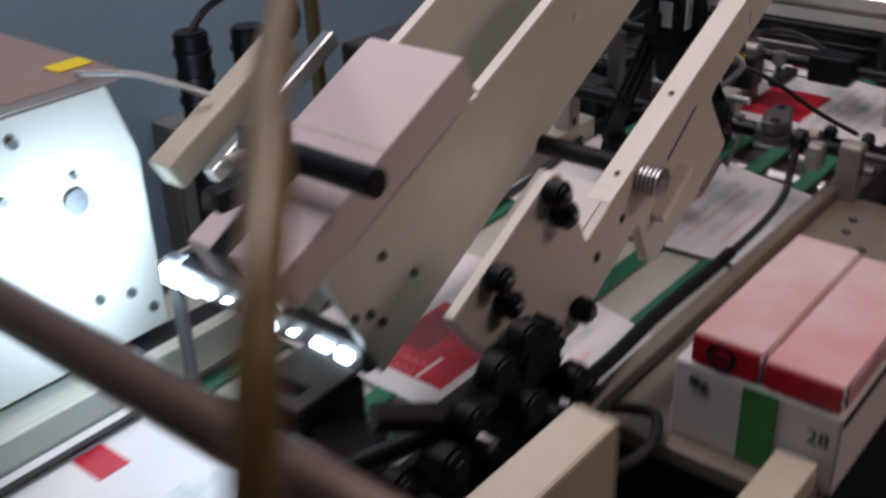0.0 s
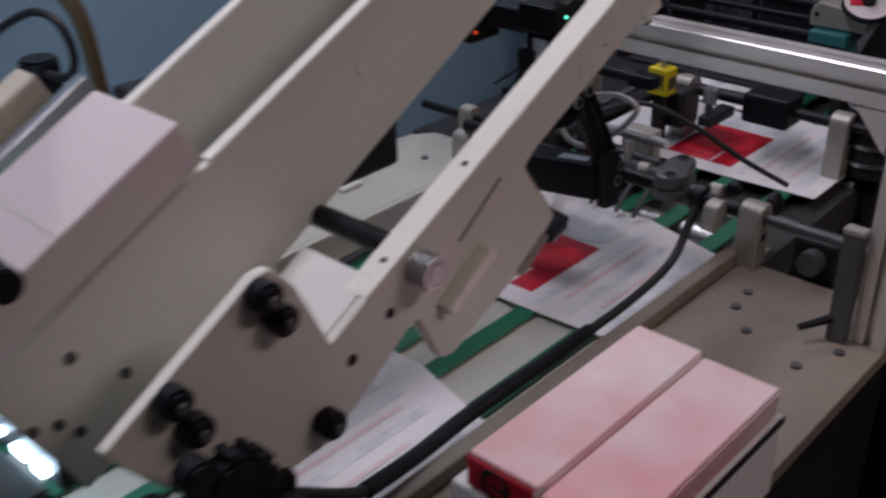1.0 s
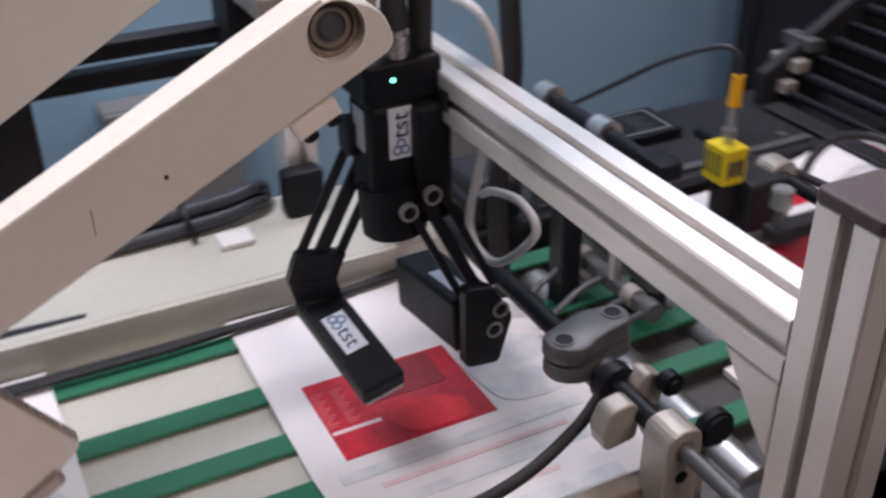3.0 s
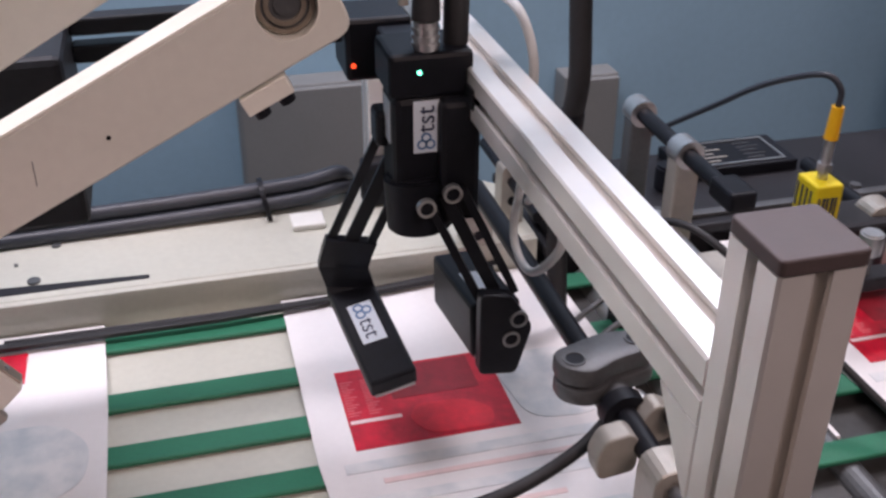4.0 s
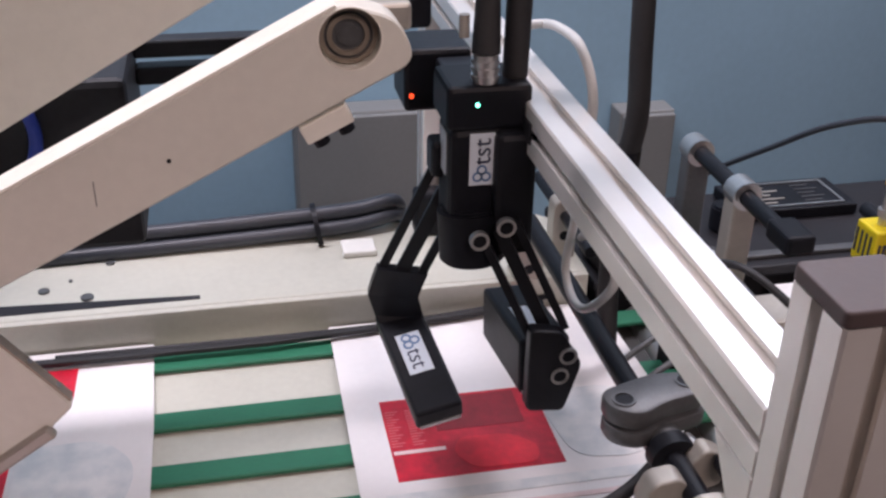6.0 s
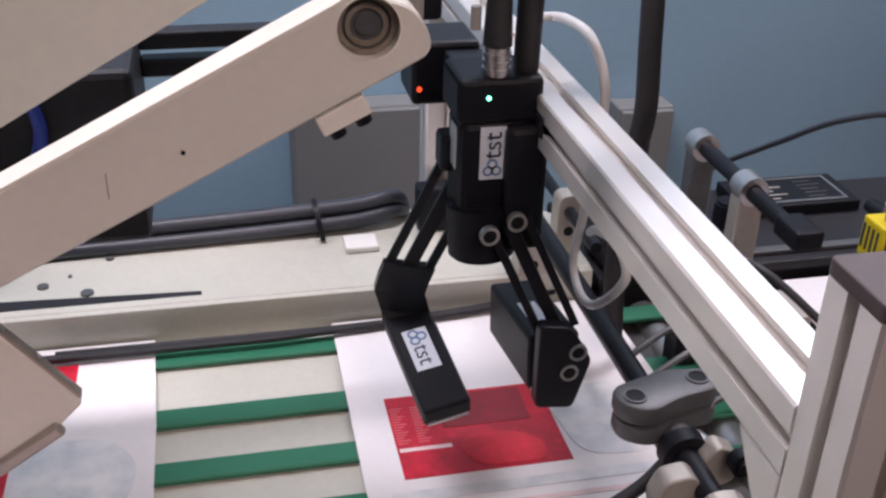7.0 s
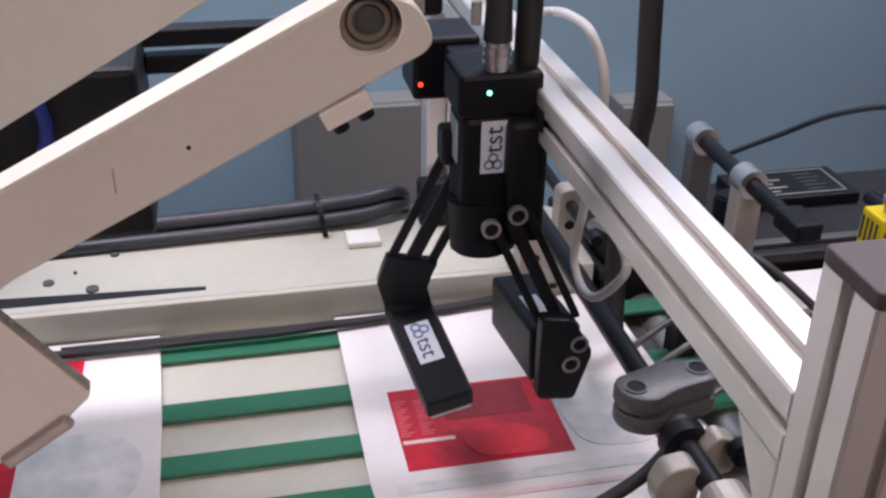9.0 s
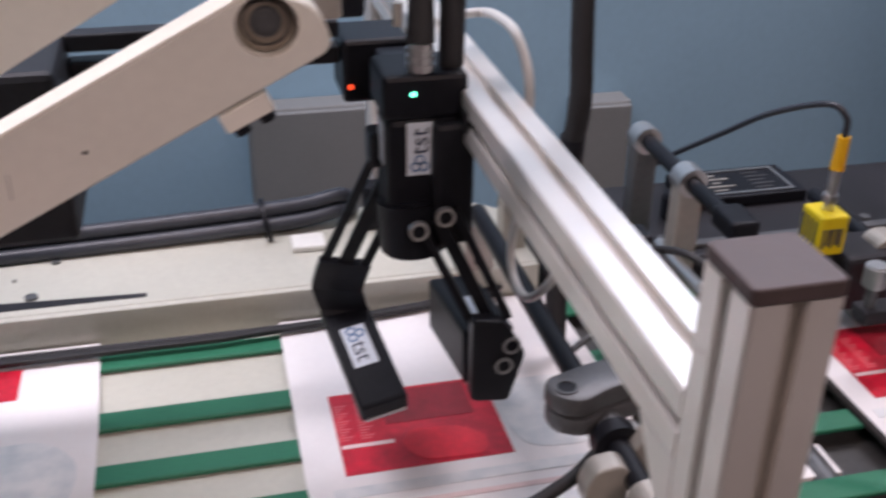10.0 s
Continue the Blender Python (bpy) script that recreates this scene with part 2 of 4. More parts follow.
tagged(part("ceiling", box(-2.0, 4.2, -3.2, 7.2, 3.0, 3.1), CEILMAT), "off-white ceiling boards", "ceiling", kind="structure")


def ceiling_light(x, y, watts, colour):
    t = thing("ceiling_light", "white ceiling fixture with two lit fluorescent tubes", "lamp", "ceiling lights")
    part("housing", box(x - 0.15, x + 0.15, y - 0.62, y + 0.62, 2.93, 2.998, 0.008), CEILMAT, t)
    for dx in (-0.07, 0.07):
        part("tube", cyl((x + dx, y - 0.6, 2.905), (x + dx, y + 0.6, 2.905), 0.014, 12), TUBEGLOW, t, "lit fluorescent tube")
    d = bpy.data.lights.new("tube_light", "AREA")
    d.shape, d.size, d.size_y, d.energy, d.color = "RECTANGLE", 0.28, 1.2, watts, colour
    l = new("tube_light", d)
    l.matrix_world = pose(x, y, 2.88)
    l.parent = t


for lamp in LAMPS:
    ceiling_light(*lamp)

# ---- beds and conveyor ----
SLOPE = 0.49

far_bed = thing("machine_bed", "cream enamelled machine bed with bolt holes and a slot", "machine bed")
part("bed_plate", prism([(-1.045, 0.2), (-0.857, 0.2), (-0.857, 1.585), (-0.99, 1.585), (-1.02, 1.55), (-1.04, 1.35), (-1.045, 1.0)], 2, 0.895, 0.917, 0.002), BEDTOP, far_bed)
part("front_lip", box(-0.861, -0.850, 0.2, 1.585, 0.866, 0.9155, 0.0015), BEDTOP, far_bed)
part("side_frame", box(-1.03, -0.90, 0.2, 1.58, 0.0, 0.893), DARK, far_bed)
part("slot", prism([(-0.908, 0.6), (-0.868, 0.6), (-0.8685, 1.15), (-0.8755, 1.15)], 2, 0.9165, 0.9178), DARK, far_bed, "dark milled slot")
for (x, y, r) in ((-0.891, 1.031, 0.007), (-0.912, 0.984, 0.006), (-0.965, 1.05, 0.005), (-0.93, 1.01, 0.002), (-0.885, 0.90, 0.006), (-0.93, 1.49, 0.006)):
    part("bolt_head", cyl((x, y, 0.9165), (x, y, 0.9195), r, 14), DULL_STEEL, far_bed, "dark countersunk bolt")

near_bed = thing("machine_bed", "cream enamelled bed plate with bolts, outer side", "machine bed")
# darker bed colour here carries the shade of the near side
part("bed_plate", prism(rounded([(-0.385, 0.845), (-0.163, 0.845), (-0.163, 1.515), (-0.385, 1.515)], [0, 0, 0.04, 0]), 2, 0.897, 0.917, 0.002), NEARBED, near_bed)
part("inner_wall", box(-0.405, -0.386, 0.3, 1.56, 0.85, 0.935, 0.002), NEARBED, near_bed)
part("under_frame", box(-0.39, -0.18, 0.85, 1.5, 0.0, 0.894), DARK, near_bed)
for (x, y) in ((-0.30, 1.36), (-0.225, 1.33), (-0.34, 1.44), (-0.335, 1.40), (-0.20, 1.385)):
    part("bolt_head", cyl((x, y, 0.9165), (x, y, 0.920), 0.006, 14), DULL_STEEL, near_bed, "dark countersunk bolt")

conveyor = thing("belt_conveyor", "flat green belts running over a cream machine table", "conveyor")
part("table", box(-0.849, -0.406, 0.2, 1.505, 0.850, 0.870, 0.002), BEDTOP, conveyor)
part("pad", box(-0.788, -0.746, 1.395, 1.436, 0.8702, 0.8735, 0.001), CARD, conveyor, "square white pad on the table")
part("deck", box(-0.849, -0.406, 1.56, 2.6, 0.80, 0.858), DECK, conveyor, "dark deck plate below the belts")
for x in (-0.812, -0.712, -0.633, -0.562, -0.475):
    part("belt", box(x - 0.0135, x + 0.0135, 0.2, 2.6, 0.872, 0.8775, 0.0012, 1), GREEN, conveyor, "green flat belt")
part("pad", box(-0.545, -0.503, 1.722, 1.766, 0.8585, 0.8665, 0.001), CARD, conveyor, "square white pad on the deck")
part("roller", cyl((-0.845, 1.648, 0.849), (-0.41, 1.648, 0.849), 0.0215, 24), STEEL, conveyor, "bright steel roller", True)
for y in (1.75, 1.95, 2.15, 2.35):
    part("roller", cyl((-0.845, y, 0.857), (-0.41, y, 0.857), 0.0145, 20), DULL_STEEL, conveyor, "steel roller below the belts")

guide = thing("guide_rail", "thin dark steel guide rail beside the belts", "rail")
part("strip", prism([(-0.821, 0.3), (-0.812, 0.3), (-0.812, 1.22), (-0.819, 1.32), (-0.839, 1.53), (-0.847, 1.53), (-0.827, 1.32), (-0.821, 1.22)], 2, 0.884, 0.890, 0.001), RUBBER, guide)
part("strip", tube([(-0.83, 1.0, 0.884), (-0.83, 1.3, 0.884), (-0.838, 1.42, 0.886), (-0.848, 1.54, 0.892)], 0.003, 8), DARK, guide)



# ---- carton blanks on the belts ----
def blank(y0):
    z = 0.8785
    t = thing("carton_blank", "flat white carton blank with a large red printed panel", "carton", "carton blanks on the belts")
    poly = [(-0.846, y0 + 0.0), (-0.575, y0 - 0.002), (-0.425, y0 + 0.008),
            (-0.425, y0 + 0.275), (-0.575, y0 + 0.315), (-0.70, y0 + 0.315), (-0.846, y0 + 0.31)]
    part("sheet", prism(poly, 2, z, z + 0.0012), CARD, t)
    z += 0.0014
    part("red_panel", box(-0.700, -0.581, y0 + 0.034, y0 + 0.190, z, z + 0.0006), RED, t, "large red printed panel")
    part("dark_print", box(-0.696, -0.645, y0 + 0.082, y0 + 0.168, z + 0.0007, z + 0.001), RED_DARK, t, "darker red picture")
    part("emblem", prism(rounded([(-0.632, y0 + 0.100), (-0.612, y0 + 0.090), (-0.586, y0 + 0.105), (-0.584, y0 + 0.165), (-0.608, y0 + 0.172), (-0.630, y0 + 0.150)], 0.018), 2, z + 0.0011, z + 0.0014), RED_BRIGHT, t, "bright red round emblem")
    part("white_gap", box(-0.622, -0.617, y0 + 0.036, y0 + 0.085, z + 0.0007, z + 0.001), PINK, t)
    for k in range(14):
        for a in (0.036, 0.056):
            part("print_line", box(-0.682 + k * 0.004, -0.6805 + k * 0.004, y0 + a, y0 + a + 0.013 - 0.003 * (k % 3), z + 0.0007, z + 0.001), RED_PALE, t, "line of pale print too small to read")
    part("red_square", box(-0.812, -0.760, y0 + 0.198, y0 + 0.236, z, z + 0.0006), RED, t, "small red printed square")
    part("grey_panel", prism(rounded([(-0.688, y0 + 0.195), (-0.66, y0 + 0.19), (-0.585, y0 + 0.20), (-0.578, y0 + 0.26), (-0.60, y0 + 0.295), (-0.65, y0 + 0.302), (-0.690, y0 + 0.27)], 0.025), 2, z, z + 0.0006), GREYPRINT, t, "pale grey picture")
    for k, (a, b, c, d) in enumerate(((-0.565, -0.552, 0.02, 0.27), (-0.540, -0.534, 0.05, 0.24), (-0.520, -0.508, 0.02, 0.26), (-0.49, -0.484, 0.06, 0.20), (-0.47, -0.452, 0.03, 0.25))):
        part("print_band", box(a, b, y0 + c, y0 + d, z, z + 0.0006), PINK if k % 2 else GREYPRINT, t, "pale printed band")
    return t


first = blank(1.285)
for shift in (-0.994, -0.497, 0.53):
    copy_thing(first, pose(0, shift, 0))


# ---- aluminium gantry over the belts ----
gantry = thing("gantry_frame", "slotted aluminium profile gantry standing across the belts", "frame")
post = part("post", slot_bar(2, (-0.189, 1.436), 0.9175, 1.297), ALU, gantry)
part("cap", prism(rounded([(-0.2095, 1.4155), (-0.1685, 1.4155), (-0.1685, 1.4565), (-0.2095, 1.4565)], 0.004), 2, 1.2972, 1.305, 0.0012), CAPMAT, post, "brown-black plastic end cap")
part("beam", slot_bar(0, (1.436, 1.211), -1.0, -0.2095), ALU, gantry)
part("post", slot_bar(2, (-1.021, 1.436), 0.9175, 1.28), ALU, gantry)
part("corner_plate", prism([(-0.2105, 1.1895), (-0.2105, 1.142), (-0.216, 1.146), (-0.251, 1.1895)], 1, 1.417, 1.446, 0.001), ALU, gantry, "aluminium gusset under the beam")
part("foot", box(-0.225, -0.155, 1.44, 1.50, 0.9178, 0.926, 0.002), STEEL, gantry)

part("side_bracket", box(-0.232, -0.2085, 1.400, 1.4145, 0.9178, 1.052, 0.002), DULL_STEEL, gantry, "dull grey bracket beside the post")
part("bracket_cap", box(-0.233, -0.2075, 1.399, 1.4155, 1.0522, 1.060, 0.002), BRACKET, gantry, "pale cap of the bracket")
lever = part("lever", cyl((-0.226, 1.407, 0.945), (-0.252, 1.372, 0.938), 0.0055, 12, 0.004), BLACK, gantry, "black clamping lever")
part("foot_block", box(-1.0, -0.972, 1.402, 1.452, 0.9178, 0.975, 0.005), BLACK, gantry, "black block at the far foot")
part("tee_nut", box(-0.60, -0.575, 1.4145, 1.4165, 1.203, 1.219), DARK, gantry)
gantry.location = (0.006, 0.0025, 0.0)

# ---- near sloping side plate with a bearing ----
FX, BX = -0.385, -0.411
arm = thing("side_plate", "greige enamelled sloping side plate with a bearing at its tip", "machine plate")
outline = rounded([(0.612, 1.146), (0.756, 1.2265), (0.779, 1.201), (0.809, 1.135), (0.847, 1.1564), (1.256, 1.366), (1.285, 1.357), (1.294, 1.334),
                   (1.155, 1.263), (1.062, 1.216), (1.046, 1.203), (1.094, 1.138), (1.064, 1.109), (0.948, 1.054), (0.932, 1.058), (0.904, 1.116),
                   (0.872, 1.092), (0.800, 1.045), (0.71, 1.04), (0.650, 1.095)],
                  [0.004, 0.012, 0.004, 0.003, 0.003, 0.006, 0.012, 0.010, 0, 0.004, 0.008, 0.004, 0.01, 0.012, 0.006, 0.012, 0.01, 0.01, 0.02, 0.02])
SX = FX - 0.010
plate = part("plate", prism(outline, 0, SX, FX, 0.0012, 1), PLATE, arm)
spine = part("spine", prism(rounded([(0.849, 1.1568), (1.256, 1.3655), (1.285, 1.3565), (1.2935, 1.334), (1.155, 1.2635), (1.064, 1.217), (0.99, 1.180), (0.90, 1.135)],
                                    [0, 0.006, 0.012, 0.010, 0, 0, 0, 0]), 0, BX, SX - 0.0002, 0.001, 1), PLATE, arm, "thick bar behind the arm")
cut(spine, cyl((BX - 0.01, 0.961, 1.127), (SX + 0.01, 0.961, 1.127), 0.02, 16))
tilt = Matrix.Translation((0, 0.961, 1.127)) @ Matrix.Rotation(math.atan2(0.033, 0.052), 4, "X")
cut(plate, box(BX - 0.01, FX + 0.01, -0.036, 0.036, -0.0075, 0.0075, 0.004, m=tilt))
# thin pale strips paint the overhead light along the plate's top edges
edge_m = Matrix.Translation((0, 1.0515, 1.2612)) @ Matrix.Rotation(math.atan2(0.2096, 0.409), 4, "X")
part("top_edge", box(BX + 0.0005, FX - 0.0005, -0.228, 0.226, 0.0, 0.0012, m=edge_m), PLATE_EDGE, arm, "bright top edge, overhead light put into its colour")
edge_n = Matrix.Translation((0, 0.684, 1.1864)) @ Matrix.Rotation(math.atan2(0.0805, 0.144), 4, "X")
part("top_edge", box(SX + 0.0005, FX - 0.0005, -0.080, 0.072, 0.0, 0.0012, m=edge_n), PLATE_EDGE, arm, "bright top edge, overhead light put into its colour")
BY, BZ = 1.2592, 1.3475
cut(plate, cyl((SX - 0.004, BY, BZ), (FX + 0.01, BY, BZ), 0.0163, 36))
cut(spine, cyl((BX - 0.01, BY, BZ), (SX + 0.01, BY, BZ), 0.0155, 36))
bear = part("bearing", ring((SX - 0.008, BY, BZ), (SX + 0.003, BY, BZ), 0.0153, 0.0128), BEARING, arm, "oily steel bearing sunk in its bore", True)
part("inner_ring", ring((SX - 0.006, BY, BZ), (SX + 0.0025, BY, BZ), 0.0112, 0.0086), BEARING, bear, smooth=True)
part("seal", cyl((SX - 0.008, BY, BZ), (SX + 0.0008, BY, BZ), 0.0128, 28), DULL_STEEL, bear, "dark grey seal")
part("shaft_end", cyl((SX - 0.006, BY, BZ), (SX + 0.002, BY, BZ), 0.0074, 24, bevel=0.0015), DULL_STEEL, bear, smooth=True)
part("bore_rim", ring((FX - 0.002, BY, BZ), (FX + 0.0005, BY, BZ), 0.0169, 0.0161, 36), PLATE_EDGE, bear, "bright rim of the bore")
for (y, z) in ((0.745, 1.210), (0.757, 1.186), (0.663, 1.166), (0.676, 1.136), (0.794, 1.072)):
    k = part("knob", cyl((FX, y, z), (FX + 0.018, y, z), 0.0125, 14, bevel=0.003), BLACK, arm, "black lobed clamping knob", True)
    part("stud", cyl((FX + 0.018, y, z), (FX + 0.022, y, z), 0.004, 10), DULL_STEEL, k)
for (y, z, r) in ((0.873, 1.133, 0.005), (0.829, 1.110, 0.0055), (1.163, 1.287, 0.0012)):
    part("screw_hole", cyl((FX - 0.002, y, z), (FX + 0.0006, y, z), r, 12), BLACK, arm, "dark screw hole")
for v in (-0.192, -0.080):
    part("edge_hole", cyl(edge_m @ Vector((-0.397, v, 0.0008)), edge_m @ Vector((-0.397, v, 0.0016)), 0.0032, 12), BLACK, arm, "dark hole in the top edge")
sp = part("adjuster", cyl((FX, 0.905, 1.164), (FX + 0.024, 0.905, 1.164), 0.011, 18, bevel=0.002), STEEL, arm, "bright steel adjusting screw with a coil spring", True)
for k in range(5):
    part("coil", ring((FX + 0.003 + k * 0.0045, 0.905, 1.164), (FX + 0.0055 + k * 0.0045, 0.905, 1.164), 0.0150, 0.0105), STEEL, sp)
part("screw_head", cyl((FX, 0.920, 1.152), (FX + 0.012, 0.920, 1.152), 0.007, 12), BLACK, arm)
tilt2 = Matrix.Translation((0, 0.985, 1.185)) @ Matrix.Rotation(0.64, 4, "X")
part("slit", box(FX - 0.001, FX + 0.0008, -0.034, 0.034, -0.0012, 0.0012, m=tilt2), DULL_STEEL, arm)
part("slot_bar", box(FX - 0.012, FX + 0.013, -0.033, 0.036, -0.0055, 0.0062, 0.002, m=tilt), PLATE_EDGE, arm, "pale bar seated in a slot")
part("notch_flange", prism([(0.810, 1.1325), (0.866, 1.1635), (0.864, 1.1665), (0.806, 1.1350)], 0, BX - 0.065, SX - 0.0003), WHITEBLOCK, arm, "pale bent flange at the notch")
tilt3 = Matrix.Translation((0, 1.246, 1.3005)) @ Matrix.Rotation(math.atan(SLOPE), 4, "X")
pad = part("stop_block", box(FX - 0.014, FX - 0.001, -0.014, 0.014, -0.005, 0.006, 0.001, m=tilt3), PLATE_EDGE, arm)
for dy in (-0.007, 0.008):
    part("screw", cyl(tilt3 @ Vector((FX - 0.006, dy, -0.005)), tilt3 @ Vector((FX - 0.006, dy, -0.0095)), 0.0045, 12), BLACK, pad)
tilt4 = Matrix.Translation((0, 1.060, 1.1105)) @ Matrix.Rotation(0.58, 4, "X")
part("lower_slot", box(FX - 0.003, FX + 0.004, -0.024, 0.024, -0.0045, 0.0045, 0.002, m=tilt4), BRACKET, arm, "bright slotted edge")

part("scratch", box(FX - 0.001, FX + 0.0004, 1.1236, 1.1240, 1.264, 1.278), DULL_STEEL, arm, "short dark scratch")
# thin strips along the end and tooth edges, darker than the plate
tip = Matrix.Translation((0, 1.0705, 1.1710)) @ Matrix.Rotation(math.atan2(-0.065, 0.048), 4, "X")
part("end_edge", box(SX + 0.001, FX - 0.001, -0.037, 0.037, -0.0006, 0.0008, m=tip), BEARING, arm, "dark end edge")
tooth = Matrix.Translation((0, 0.9175, 1.0865)) @ Matrix.Rotation(math.atan2(0.058, -0.028), 4, "X")
part("tooth_edge", box(SX + 0.001, FX - 0.001, -0.027, 0.025, -0.0006, 0.0010, m=tooth), BEARING, arm, "dark edge of the tooth")
for v in (-0.022, 0.004, 0.026):
    part("edge_screw", cyl(tip @ Vector((FX - 0.005, v, 0.0006)), tip @ Vector((FX - 0.005, v, 0.0016)), 0.0016, 10), STEEL, arm, "small bright screw")
arm.location = (-0.005, 0.004, -0.001)

link = tagged(part("cross_rod", cyl((-0.522, 0.907, 1.172), (-0.414, 0.907, 1.172), 0.0105, 20, bevel=0.001), BLACK_SATIN, smooth=True), "black cross rod between two sloping plates", "rod")

# ---- sloping chute with a pale cover ----
chute = thing("sloping_chute", "two tall sloping plates with a pale boxed cover between them", "machine chute")


def chute_plate(x0, x1, lift, name):
    poly = [(0.590, 1.259 + lift + SLOPE * (0.590 - 0.805)), (1.42, 1.259 + lift + SLOPE * (1.42 - 0.805)), (1.42, 1.249 + 0.565 * (1.42 - 1.037)), (0.652, 1.249 - 0.57 * (1.037 - 0.652))]
    return part(name, prism(poly, 0, x0, x1, 0.001, 1), PLATE, chute)


chute_plate(-0.514, -0.504, 0.0, "plate")
chute_plate(-0.622, -0.612, 0.018, "plate")
# chute top edges get the same painted-on overhead light
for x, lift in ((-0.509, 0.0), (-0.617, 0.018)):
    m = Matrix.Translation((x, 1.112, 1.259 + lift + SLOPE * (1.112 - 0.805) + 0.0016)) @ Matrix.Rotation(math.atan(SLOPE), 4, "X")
    part("edge_strip", box(-0.0055, 0.0055, -0.345, 0.345, -0.001, 0.001, m=m), PLATE_EDGE, chute, "bright top edge strip, overhead light in its colour")
cover_m = Matrix.Translation((-0.560, 0.785, 1.282)) @ Matrix.Rotation(math.atan(SLOPE), 4, "X")
cover = part("cover", box(-0.054, 0.060, -0.265, 0.0, -0.022, 0.020, 0.003, m=cover_m), COVER, chute, "pale pinkish boxed cover with a seam")
part("seam", box(-0.0545, 0.0605, -0.120, -0.119, -0.022, 0.0206, m=cover_m), PLATE, cover)
part("strap", box(-0.022, -0.002, -0.268, -0.150, -0.012, 0.0225, 0.002, m=cover_m), BLACK_SATIN, cover, "black strap over the cover")
for (y, z) in ((0.66, 1.150), (0.70, 1.115), (0.62, 1.105), (0.64, 1.10), (0.655, 1.085)):
    part("bolt_head", cyl((-0.504, y, z), (-0.501, y, z), 0.0045, 12), DULL_STEEL, chute)

part("plug", cyl((-0.504, 0.965, 1.292), (-0.5025, 0.965, 1.292), 0.0055, 16), WHITEBLOCK, chute, "pale round plug")

trod = thing("clamp_rod", "black rod with a brass clamp across the cover", "rod")
part("rod", cyl((-0.605, 0.607, 1.252), (-0.452, 0.607, 1.252), 0.0125, 20, bevel=0.0015), BLACK_SATIN, trod, smooth=True)
part("clamp", box(-0.595, -0.565, 0.588, 0.628, 1.235, 1.275, 0.004), DULL_STEEL, trod)
part("screw", cyl((-0.58, 0.608, 1.273), (-0.58, 0.608, 1.295), 0.006, 12), BRACKET, trod)
part("screw", cyl((-0.585, 0.59, 1.25), (-0.585, 0.568, 1.25), 0.006, 12), BRACKET, trod)
part("arm", box(-0.590, -0.570, 0.545, 0.600, 1.215, 1.235, 0.003), BLACK_SATIN, trod)

# ---- far sloping arm with round motors ----
arm2 = thing("tilted_girder", "cream sloping box arm with a bright steel rail", "machine arm")
am = Matrix.Translation((-0.752, 0.709, 1.232)) @ Matrix.Rotation(math.atan(0.54), 4, "X")
part("beam", box(-0.022, 0.010, -0.100, 0.095, -0.03, 0.004, 0.003, m=am), CREAM, arm2)
part("rail", box(0.03, 0.045, -0.08, 0.12, -0.03, -0.012, 0.002, m=am), STEEL, arm2)
part("foot", box(-0.04, 0.0, -0.02, 0.0, -0.20, -0.03, 0.002, m=am), DARK, arm2)
for (x, y) in ((-0.955, 0.825), (-0.915, 0.880)):
    mt = thing("motor", "round black motor with a ribbed cap", "motor", "round motors")
    part("body", cyl((x, y, 0.918), (x, y, 1.238), 0.021, 24, bevel=0.003), BLACK, mt, smooth=True)
    for j in range(3):
        part("rib", ring((x, y, 1.15 + j * 0.03), (x, y, 1.156 + j * 0.03), 0.0235, 0.0205), BLACK_SATIN, mt)

# ---- side cabinet with a lit front plate ----
cab = thing("side_cabinet", "grey-white cabinet plate with bolts under a brown lid", "machine cabinet")
part("front_plate", prism([(0.05, 0.93), (0.683, 0.93), (0.683, 1.150), (0.657, 1.232), (0.05, 1.232)], 0, -0.90, -0.885, 0.002), PLATE, cab, "pale front plate in bright lamp light")
part("lid", box(-1.45, -0.880, 0.0, 0.675, 1.2345, 1.248, 0.003), BROWNTOP, cab, "brown-grey lid")
part("body", box(-1.44, -0.902, 0.02, 0.66, 0.0, 1.2335), DARK, cab)
part("sticker", box(-0.945, -0.915, 0.625, 0.668, 1.2485, 1.2495), YELLOW, cab, "small yellow sticker")
for (y, z, r) in ((0.597, 1.121, 0.015), (0.543, 1.205, 0.006), (0.60, 1.150, 0.004), (0.60, 1.00, 0.006), (0.64, 0.99, 0.006), (0.665, 0.96, 0.006), (0.55, 0.98, 0.006), (0.52, 1.15, 0.005)):
    part("bolt_head", cyl((-0.886, y, z), (-0.881, y, z), r, 16), DULL_STEEL, cab, "dark bolt head")

# ---- line lamp over the belts ----
led = thing("line_lamp", "lit white line lamp in a steel housing across the belts", "lamp")
part("housing", box(-0.80, -0.508, 0.634, 0.650, 1.035, 1.068, 0.003), DULL_STEEL, led)
part("stand", cyl((-0.795, 0.642, 0.871), (-0.795, 0.642, 1.036), 0.008, 12), DULL_STEEL, led)
for k in range(9):
    x = -0.798 + k * 0.0322
    w, h = (0.027, 0.011) if k < 2 else (0.012 + 0.006 * ((k * 5) % 3), 0.0022 + 0.0016 * ((k * 7) % 3))
    part("diode", box(x, x + w, 0.6275, 0.6338, 1.050 - h, 1.050 + h, 0.002), LEDWHITE, led, "lit white diode block")
